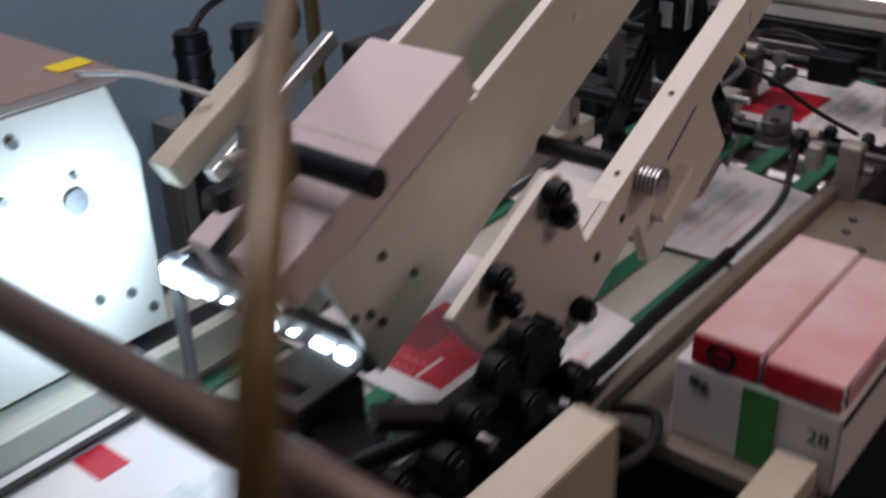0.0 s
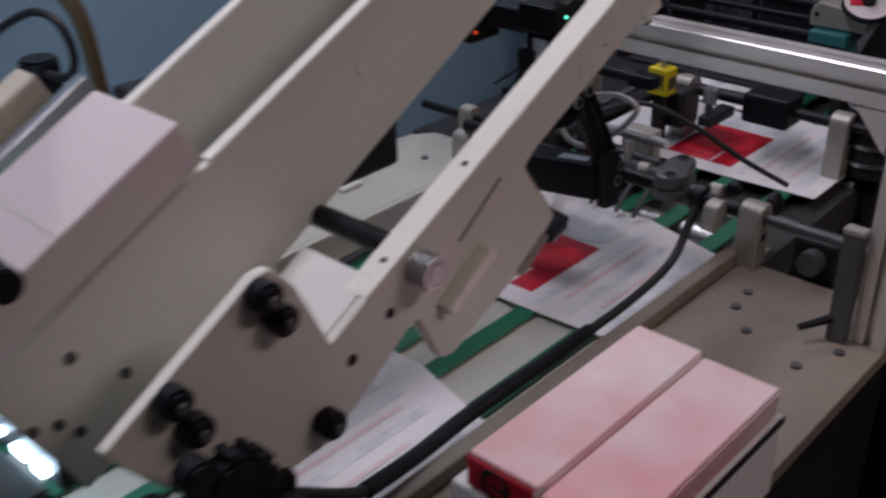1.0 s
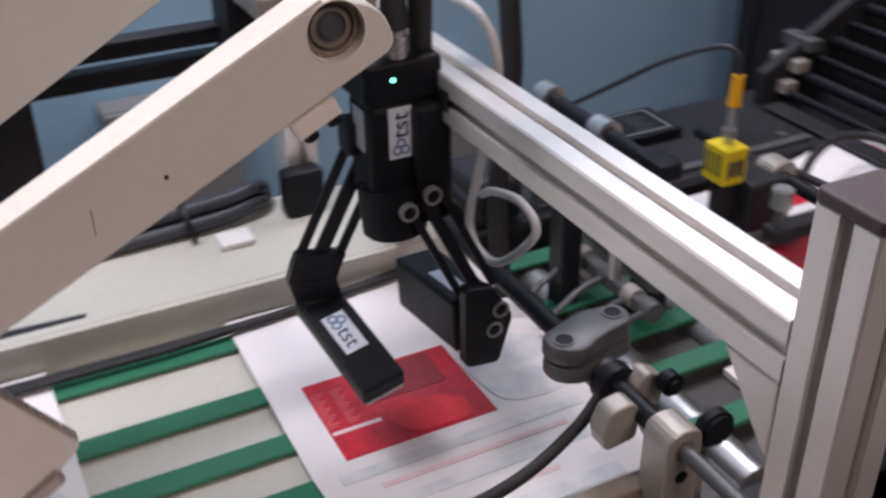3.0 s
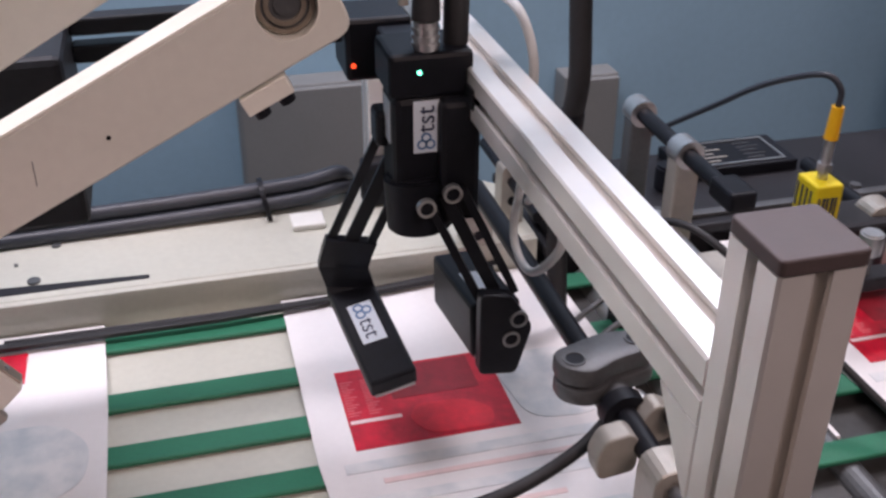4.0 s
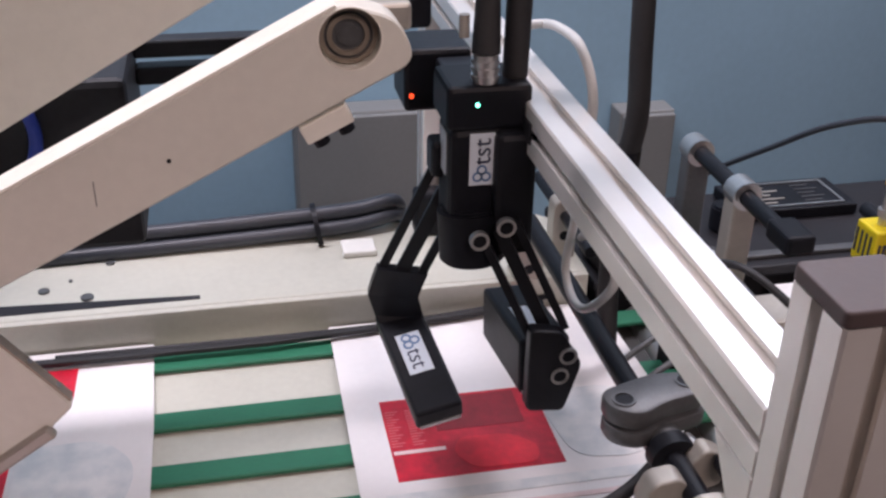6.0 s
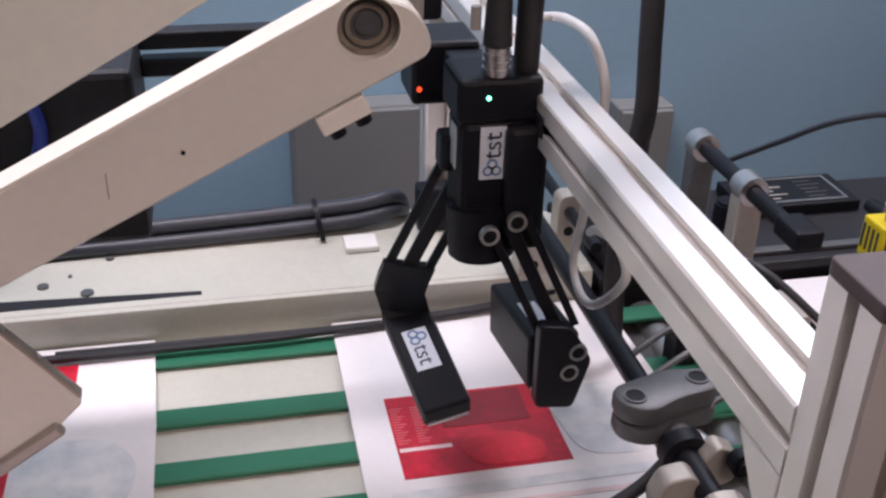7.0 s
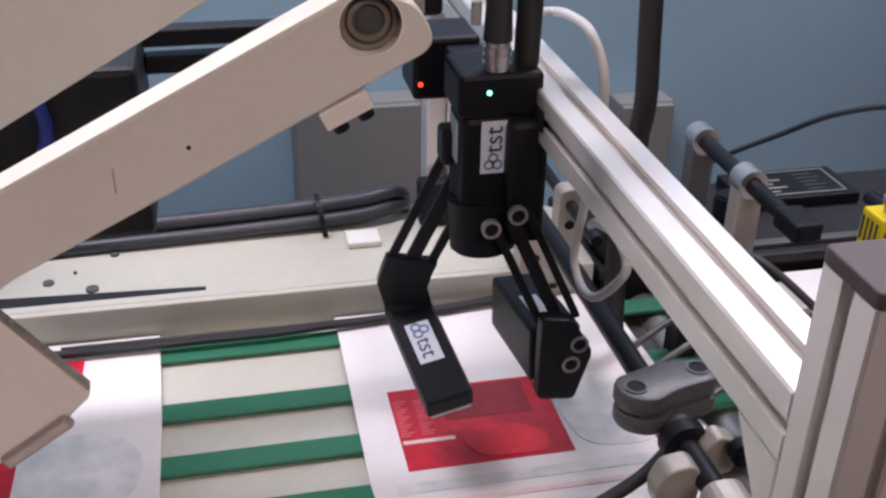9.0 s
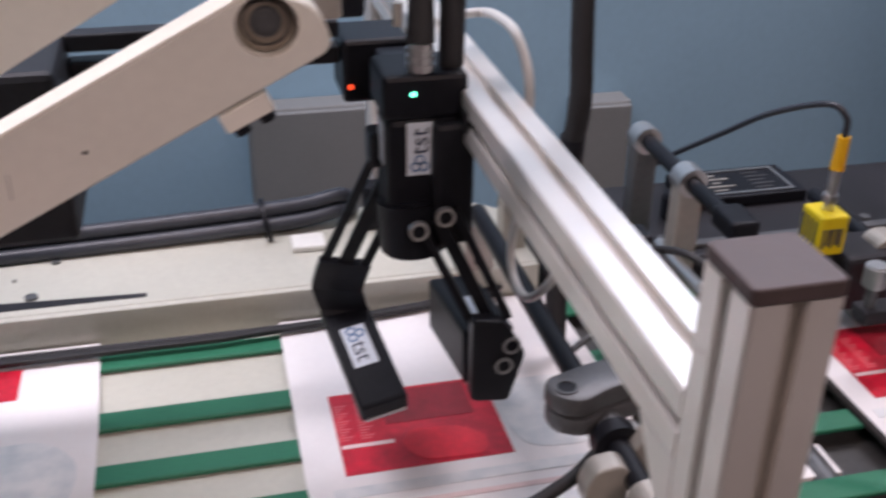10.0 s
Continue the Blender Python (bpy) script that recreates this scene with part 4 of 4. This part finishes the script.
for x in (-0.72, -0.44):
    bracket_side(rod_c, x, 1.93, 0.985, 0.88, 0.04, 0.03)
part("block", box(-0.75, -0.69, 1.87, 1.93, 0.91, 0.975, 0.006), DARK, rod_c)
part("block", box(-0.60, -0.52, 1.90, 1.96, 0.94, 0.99, 0.006), BLACK, rod_c)
part("knob", cyl((-0.637, 1.861, 0.975), (-0.637, 1.861, 1.0), 0.012, 16, bevel=0.002), STEEL, rod_c, smooth=True)
part("knob_stem", cyl((-0.637, 1.861, 0.94), (-0.637, 1.861, 0.976), 0.006, 12), DULL_STEEL, rod_c)
part("knob_arm", box(-0.65, -0.624, 1.85, 1.93, 0.935, 0.952, 0.003), DARK, rod_c)

# ---- yellow photo sensor ----
ys = thing("photo_sensor", "yellow photo sensor with an amber plug and grey cable", "sensor")
part("body", box(-0.742, -0.704, 1.836, 1.869, 0.974, 1.020, 0.003), YELLOW, ys)
for k in range(5):
    part("mark_bar", box(-0.7038, -0.7030, 1.840 + 0.005 * k, 1.8425 + 0.005 * k + 0.001 * (k % 2), 0.984 + 0.003 * (k % 2), 1.006), INK, ys, "dark print too small to read")
for k in range(4):
    part("mark_bar", box(-0.738 + 0.008 * k, -0.735 + 0.008 * k, 1.8352, 1.8362, 0.985, 1.012), INK, ys, "dark print too small to read")
part("stem", cyl((-0.723, 1.853, 1.020), (-0.722, 1.853, 1.066), 0.0055, 16), STEEL, ys, smooth=True)
part("stem_nut", cyl((-0.723, 1.853, 1.030), (-0.723, 1.853, 1.038), 0.0085, 6), STEEL, ys)
part("plug", cyl((-0.722, 1.853, 1.066), (-0.722, 1.854, 1.102), 0.0075, 16, 0.0065), ORANGE, ys, "amber cable plug", True)
part("cable", tube([(-0.722, 1.854, 1.100), (-0.722, 1.852, 1.122), (-0.738, 1.838, 1.132), (-0.80, 1.815, 1.10), (-0.882, 1.81, 1.045), (-0.999, 1.81, 0.968), (-1.05, 1.81, 0.93)], 0.0035), GREYHOSE, ys, smooth=True)
part("stand", box(-0.735, -0.715, 1.845, 1.865, 0.88, 0.968, 0.002), DARK, ys)

# ---- cables and hoses ----
hose = thing("black_hose", "thick black hose hanging behind the aluminium beam", "hose")
part("hose", tube([(-0.72, 1.56, 0.905), (-0.745, 1.565, 1.0), (-0.738, 1.568, 1.10), (-0.731, 1.571, 1.155), (-0.737, 1.57, 1.22), (-0.748, 1.57, 1.32), (-0.755, 1.57, 1.5), (-0.75, 1.6, 2.99)], 0.011), RUBBER, hose, smooth=True)
part("ceiling_clip", box(-0.775, -0.725, 1.58, 1.62, 2.985, 2.999), DULL_STEEL, hose)
part("sleeve", ring((-0.7395, 1.568, 1.08), (-0.7365, 1.5685, 1.12), 0.0125, 0.0108), BLACK_SATIN, hose, smooth=True)
tagged(part("white_cable", tube([(-0.645, 1.42, 1.27), (-0.70, 1.462, 1.256), (-0.66, 1.465, 1.264), (-0.61, 1.466, 1.264), (-0.585, 1.47, 1.235), (-0.60, 1.475, 1.18), (-0.648, 1.488, 1.098), (-0.663, 1.488, 1.039), (-0.635, 1.488, 1.020), (-0.596, 1.488, 1.035), (-0.546, 1.488, 1.089), (-0.575, 1.49, 1.104), (-0.625, 1.492, 1.091), (-0.66, 1.50, 1.07)], 0.004), WHITECABLE, smooth=True), "thin white cable looped behind the beam", "cable")
bcable = thing("black_cable", "black cable with a thicker shiny sleeve beside the belts", "cable")
part("cable", tube([(-0.455, 1.505, 0.985), (-0.447, 1.47, 0.958), (-0.428, 1.40, 0.945), (-0.418, 1.30, 0.942), (-0.416, 1.15, 0.942), (-0.418, 1.02, 0.942), (-0.412, 0.92, 0.944), (-0.404, 0.85, 0.955), (-0.39, 0.76, 1.02)], 0.0056), RUBBER, bcable, smooth=True)
part("sleeve", tube([(-0.4168, 1.21, 0.942), (-0.416, 1.15, 0.942), (-0.418, 1.02, 0.942), (-0.412, 0.92, 0.944), (-0.404, 0.85, 0.955)], 0.0084), BLACK_SATIN, bcable, "thicker shiny sleeve", True)
for k, (dz, dx, r) in enumerate(((0.010, 0.0, 0.011), (0.008, 0.018, 0.009), (0.024, 0.009, 0.009))):
    tagged(part("bed_cable", tube([(-0.985 + dx, 0.55, 0.917 + dz), (-0.99 + dx, 0.9, 0.917 + dz), (-0.995 + dx, 1.05, 0.917 + dz), (-1.0 + dx, 1.2, 0.919 + dz), (-1.005 + dx, 1.33, 0.923 + dz), (-1.012 + dx * 0.5, 1.385, 0.925 + dz), (-1.05, 1.40, 0.90)], r), GREYHOSE, smooth=True), "grey cable lying on the bed edge", "cable", "cables on the bed")
tagged(part("cable_tie", ring((-0.985, 1.285, 0.935), (-0.985, 1.291, 0.936), 0.027, 0.023), BLACK), "black cable tie round the bundle", "cable tie")
tagged(part("white_block", box(-0.963, -0.930, 1.313, 1.352, 0.9175, 0.925, 0.002), WHITEBLOCK), "small white plastic block lying on the bed", "block")
tagged(part("white_wire", tube([(-0.89, 0.63, 1.252), (-0.828, 0.652, 1.257), (-0.79, 0.67, 1.250), (-0.755, 0.69, 1.238)], 0.003, 8), WHITECABLE, smooth=True), "thin white wire from the cabinet lid", "wire")
tagged(part("looped_cable", tube([(-0.955, 0.825, 1.236), (-0.95, 0.85, 1.26), (-0.905, 0.86, 1.286), (-0.855, 0.86, 1.302), (-0.818, 0.862, 1.296), (-0.812, 0.868, 1.263), (-0.84, 0.872, 1.235), (-0.90, 0.878, 1.225), (-0.915, 0.88, 1.236)], 0.0045), RUBBER, smooth=True), "black cable looped between two round motors", "cable")
amber = thing("amber_hose", "amber-brown hose arching over the machine", "hose")
part("hose", tube([(-0.80, 0.90, 0.918), (-0.81, 0.895, 1.10), (-0.805, 0.885, 1.24), (-0.78, 0.86, 1.32), (-0.72, 0.79, 1.375), (-0.60, 0.67, 1.415), (-0.48, 0.56, 1.43), (-0.37, 0.455, 1.435), (-0.26, 0.345, 1.44), (-0.195, 0.285, 1.435), (-0.15, 0.235, 1.40), (-0.13, 0.20, 1.30), (-0.13, 0.18, 1.15), (-0.13, 0.17, 0.0)], 0.0085, 12), AMBERHOSE, amber, smooth=True)
part("ferrule", cyl((-0.80, 0.90, 0.917), (-0.803, 0.8985, 0.962), 0.0105, 16), DULL_STEEL, amber, "dark ferrule", True)
tagged(part("blue_hose", tube([(-0.6185, 1.045, 1.250), (-0.6168, 1.056, 1.236), (-0.6168, 1.0605, 1.212), (-0.6168, 1.053, 1.189), (-0.618, 1.036, 1.176)], 0.005), BLUECABLE, smooth=True), "thin blue air hose on the drive unit", "hose")

# ---- gear behind the chute ----
gear = thing("drive_unit", "dark drive unit with two black crossbars", "machine unit")
part("body", box(-0.74, -0.6225, 0.86, 1.127, 1.115, 1.252, 0.006), DARK, gear)
for z in (1.2365, 1.2140):
    part("crossbar", box(-0.735, -0.715, 1.127, 1.345, z, z + 0.0145, 0.002), DARK, gear)
part("profile", box(-0.80, -0.565, 1.275, 1.327, 1.296, 1.3155, 0.003), BRACKET, gear, "short flat metal bar")
part("switch", box(-0.66, -0.62, 1.327, 1.352, 1.280, 1.322, 0.004), BLACK, gear, "small black switch")
part("switch_pin", cyl((-0.64, 1.3521, 1.305), (-0.64, 1.356, 1.305), 0.004, 12), STEEL, gear)
part("profile_plate", box(-0.80, -0.60, 1.275, 1.325, 1.316, 1.324, 0.002), DARK, gear)
part("hanger", box(-0.73, -0.68, 1.285, 1.315, 1.228, 1.296, 0.003), DARK, gear)

for (y0, y1, z1) in ((1.31, 1.56, 0.785), (1.967, 2.085, 0.75)):
    wall_cab = thing("cabinet", "grey steel cabinet standing against the blue wall", "cabinet", "cabinets against the wall")
    part("body", box(-1.795, -1.735, y0, y1, 0.0, z1, 0.004), PANELGREY, wall_cab)
    part("door", box(-1.7345, -1.72, y0 + 0.004, y1 - 0.004, 0.02, z1 - 0.004, 0.003), PANELGREY, wall_cab, "grey door")

# ---- far delivery section ----
dark_bed = thing("dark_bed", "dark machine bed beyond the gantry", "machine bed")
part("frame", box(-1.05, -0.862, 1.60, 3.2, 0.0, 0.884), DARK, dark_bed)
part("top_plate", box(-1.06, -0.855, 1.595, 3.2, 0.885, 0.90, 0.004), DARK, dark_bed)
part("end_housing", box(-0.945, -0.862, 1.60, 1.672, 0.9005, 0.962, 0.012, 3), DARK, dark_bed, "rounded dark housing at the end of the bed")
part("housing_cap", cyl((-0.8615, 1.637, 0.931), (-0.852, 1.637, 0.931), 0.024, 24, bevel=0.003), BLACK, dark_bed, "round black cap", True)
for y in (1.76, 2.04, 2.12):
    part("bolt_head", cyl((-0.90, y, 0.9), (-0.90, y, 0.905), 0.007, 14), DULL_STEEL, dark_bed)
part("strip", box(-0.885, -0.872, 1.70, 2.15, 0.9005, 0.906, 0.001), DULL_STEEL, dark_bed)
box2 = thing("control_box", "flat black control box with a pale frame on the dark bed", "control box")
part("box", box(-1.05, -0.965, 1.83, 1.995, 0.901, 0.916, 0.002), BLACK, box2)
for (x0, x1, y0, y1) in ((-1.042, -1.039, 1.85, 1.98), (-0.976, -0.973, 1.85, 1.98), (-1.039, -0.976, 1.85, 1.853), (-1.039, -0.976, 1.977, 1.98)):
    part("frame", box(x0, x1, y0, y1, 0.9162, 0.9175), STEEL, box2)
for k in range(5):
    part("mark_bar", box(-1.030 + 0.011 * k, -1.027 + 0.011 * k, 1.865 + 0.006 * (k % 3), 1.89 + 0.015 * (k % 2), 0.9162, 0.9170), BRACKET, box2, "pale print too small to read")
    part("mark_bar", box(-1.030 + 0.011 * k, -1.028 + 0.011 * k, 1.93, 1.955 + 0.008 * (k % 2), 0.9162, 0.9170), DULL_STEEL, box2, "grey print too small to read")
part("knob", cyl((-0.955, 1.80, 0.901), (-0.955, 1.80, 0.935), 0.018, 20, bevel=0.003), BLACK, box2, "round black knob", True)
far = thing("delivery_unit", "dark delivery unit with rows of cross bars", "machine unit")
for k in range(6):
    part("roller", cyl((-1.005, 2.21 + 0.030 * k, 0.918 + 0.021 * k), (-0.56, 2.21 + 0.030 * k, 0.918 + 0.021 * k), 0.006 + 0.003 * (k % 2), 16), BLACK, far, smooth=True)
part("tie_plate", box(-0.985, -0.56, 2.30, 2.32, 0.86, 0.94), DARK, far)
part("tray_plate", box(-0.985, -0.62, 2.16, 2.195, 0.902, 0.908, 0.002), DARK, far)
for x in (-1.02, -0.56):
    part("side_frame", prism([(2.17, 0.0), (2.50, 0.0), (2.50, 1.06), (2.36, 1.06), (2.17, 0.95)], 0, x, x + 0.018, 0.003), DARK, far)
for z in (0.915, 0.945, 0.975):
    part("end_block", box(-1.045, -0.985, 2.20 + (z - 0.915) * 0.6, 2.225 + (z - 0.915) * 0.6, z, z + 0.020, 0.003), BRACKET if z < 0.97 else DULL_STEEL, far, "pale end block")
teal = part("teal_cover", box(-0.606, -0.530, 2.130, 2.185, 0.996, 1.014, 0.004), TEAL, far, "teal plastic cover")
part("rib", box(-0.602, -0.533, 2.128, 2.183, 1.020, 1.042, 0.004), TEAL, teal)
part("core", box(-0.598, -0.54, 2.135, 2.18, 1.013, 1.021), DARK, teal)
part("gearbox", prism(rounded([(-0.612, 1.044), (-0.510, 1.044), (-0.506, 1.066), (-0.545, 1.082), (-0.600, 1.088), (-0.612, 1.075)], 0.008), 1, 2.150, 2.205, 0.003), BRACKET, far, "grey cast gearbox")
part("gearbox_screw", cyl((-0.600, 2.151, 1.066), (-0.600, 2.147, 1.066), 0.004, 10), BLACK, far)
part("column", box(-1.015, -0.985, 2.50, 2.535, 0.0, 1.6, 0.003), DULL_STEEL, far)
part("column", box(-0.920, -0.890, 2.50, 2.535, 0.0, 1.6, 0.003), DULL_STEEL, far)
part("column_stripe", box(-0.912, -0.898, 2.4975, 2.4995, 0.98, 1.02), YELLOW, far, "yellow tape")
part("hood", box(-1.15, -0.2, 2.95, 3.2, 1.10, 1.6, 0.01), DARK, far)
part("hood_rail", cyl((-1.1, 2.93, 1.14), (-0.25, 2.93, 1.14), 0.012, 14), DULL_STEEL, far)
bowed = thing("carton_blank", "curved white carton blank with red print leaving the belts", "carton")
part("sheet", prism([(2.085 + 0.02 * k, 0.886 + 0.016 * math.sin(k / 9 * 2.8)) for k in range(10)] + [(2.265 - 0.02 * k, 0.8845 + 0.016 * math.sin((9 - k) / 9 * 2.8)) for k in range(10)], 0, -0.850, -0.645), CARD, bowed)
part("red_panel", box(-0.815, -0.770, 2.178, 2.204, 0.9015, 0.9035), RED, bowed, "small red printed square")
part("red_panel", box(-0.705, -0.655, 2.105, 2.140, 0.896, 0.8985), RED, bowed, "red printed panel")
tagged(part("looped_cable", tube([(-0.735, 1.935, 0.965), (-0.722, 1.975, 0.952), (-0.752, 2.025, 0.952), (-0.778, 2.085, 0.952), (-0.771, 2.132, 0.95), (-0.742, 2.146, 0.95), (-0.714, 2.139, 0.95), (-0.681, 2.116, 0.95), (-0.594, 2.035, 0.95), (-0.507, 1.962, 0.95), (-0.47, 1.93, 0.962)], 0.006), RUBBER, smooth=True), "black cable looped over the far belts", "cable")
tagged(part("looped_cable", tube([(-0.735, 1.94, 0.972), (-0.70, 1.972, 0.955), (-0.635, 1.990, 0.95), (-0.565, 1.990, 0.95), (-0.50, 1.965, 0.955), (-0.455, 1.93, 0.97)], 0.0055), RUBBER, smooth=True), "black cable looped over the far belts", "cable")
wheel = thing("hand_wheel", "grey hand wheel with a black rim and a red mark", "wheel")
wm = look((-0.514, 2.150, 1.100), (-0.60, 2.33, 0.80))


def on_wheel(a, b, r, r_in=0.0, seg=28):
    p, q = wm @ Vector((0, 0, a)), wm @ Vector((0, 0, b))
    return ring(p, q, r, r_in, seg) if r_in else cyl(p, q, r, seg)


part("rim", on_wheel(-0.004, 0.006, 0.044, 0.0405), BLACK, wheel, smooth=True)
part("disc", on_wheel(-0.003, 0.002, 0.0407), COVER, wheel, "pale disc")
part("red_mark", box(-0.030, -0.006, -0.010, 0.010, 0.0022, 0.003, m=wm), RED, wheel)
part("hub", on_wheel(-0.02, 0.012, 0.011), BLACK, wheel, smooth=True)
part("shaft", cyl(wm @ Vector((0, 0, -0.02)), (-0.540, 2.18, 1.07), 0.008, 12), DULL_STEEL, wheel)
drum = thing("belt_pulley", "pale round pulley on a dark arm", "pulley")
part("rim", ring((-0.425, 2.185, 1.150), (-0.415, 2.160, 1.150), 0.048, 0.036), DULL_STEEL, drum, smooth=True)
part("disc", cyl((-0.424, 2.182, 1.150), (-0.419, 2.170, 1.150), 0.0305, 24), DARK, drum)
part("hub", cyl((-0.425, 2.185, 1.150), (-0.413, 2.156, 1.150), 0.012, 16), STEEL, drum, smooth=True)
part("arm", box(-0.46, -0.41, 2.19, 2.22, 0.9, 1.17, 0.006), DARK, drum)
part("brace", cyl((-0.54, 2.20, 1.06), (-0.43, 2.20, 1.12), 0.012, 14), STEEL, drum, smooth=True)
coil = thing("ribbed_motor", "dark ribbed motor with bright steel fins", "motor")
part("body", cyl((-0.405, 1.98, 0.88), (-0.405, 1.98, 1.05), 0.045, 20), DARK, coil, smooth=True)
for k in range(5):
    part("fin", ring((-0.405, 1.98, 0.90 + 0.03 * k), (-0.405, 1.98, 0.906 + 0.03 * k), 0.048, 0.044), STEEL, coil)
part("stand", box(-0.43, -0.38, 1.96, 2.0, 0.0, 0.882), DARK, coil)
tbl = thing("cream_table", "cream table top behind the delivery unit", "table")
part("top", box(-0.84, -0.58, 2.42, 2.62, 1.012, 1.03, 0.003), BEDTOP, tbl)
part("stand", box(-0.84, -0.72, 2.44, 2.54, 0.0, 1.011), DARK, tbl)
cabinet2 = thing("dark_cabinet", "tall dark cabinet at the end of the line", "cabinet")
part("body", box(-1.7, -1.212, 2.75, 3.2, 0.0, 2.1, 0.01), DARK, cabinet2)
part("door", box(-1.211, -1.20, 2.76, 3.19, 0.05, 2.08, 0.003), DARK, cabinet2)
part("side_panel", box(-1.69, -1.22, 2.742, 2.749, 0.05, 2.08, 0.002), DARK, cabinet2)
tagged(part("wall_cable", tube([(-1.60, 2.735, 2.99), (-1.60, 2.735, 1.4), (-1.62, 2.73, 0.9), (-1.66, 2.74, 0.3), (-1.66, 2.74, 0.02)], 0.006), RUBBER, smooth=True), "black cable hanging in front of the dark cabinet", "cable")
guard = thing("side_guard", "black guard panel with a yellow warning triangle", "guard")
part("panel", box(-0.215, 0.25, 1.602, 1.618, 0.0, 1.02, 0.004), DARK, guard)
part("column", box(-0.200, -0.168, 1.619, 1.652, 0.0, 1.085, 0.003), DULL_STEEL, guard)
part("cap", box(-0.203, -0.165, 1.612, 1.655, 1.0855, 1.110, 0.005), BRACKET, guard, "pale cap")
tri = part("warning_sign", prism(rounded([(-0.200, 0.957), (-0.130, 0.992), (-0.157, 0.915)], 0.006), 1, 1.5995, 1.6015), YELLOW, guard, "yellow warning triangle with a black border and mark")
for a, b in (((-0.190, 0.954), (-0.139, 0.980)), ((-0.139, 0.980), (-0.158, 0.925)), ((-0.158, 0.925), (-0.190, 0.954))):
    part("sign_border", cyl((a[0], 1.5993, a[1]), (b[0], 1.5993, b[1]), 0.0009, 6), INK, tri)
part("sign_mark", prism([(-0.166, 0.957), (-0.152, 0.963), (-0.157, 0.938)], 1, 1.5985, 1.5993), INK, tri)
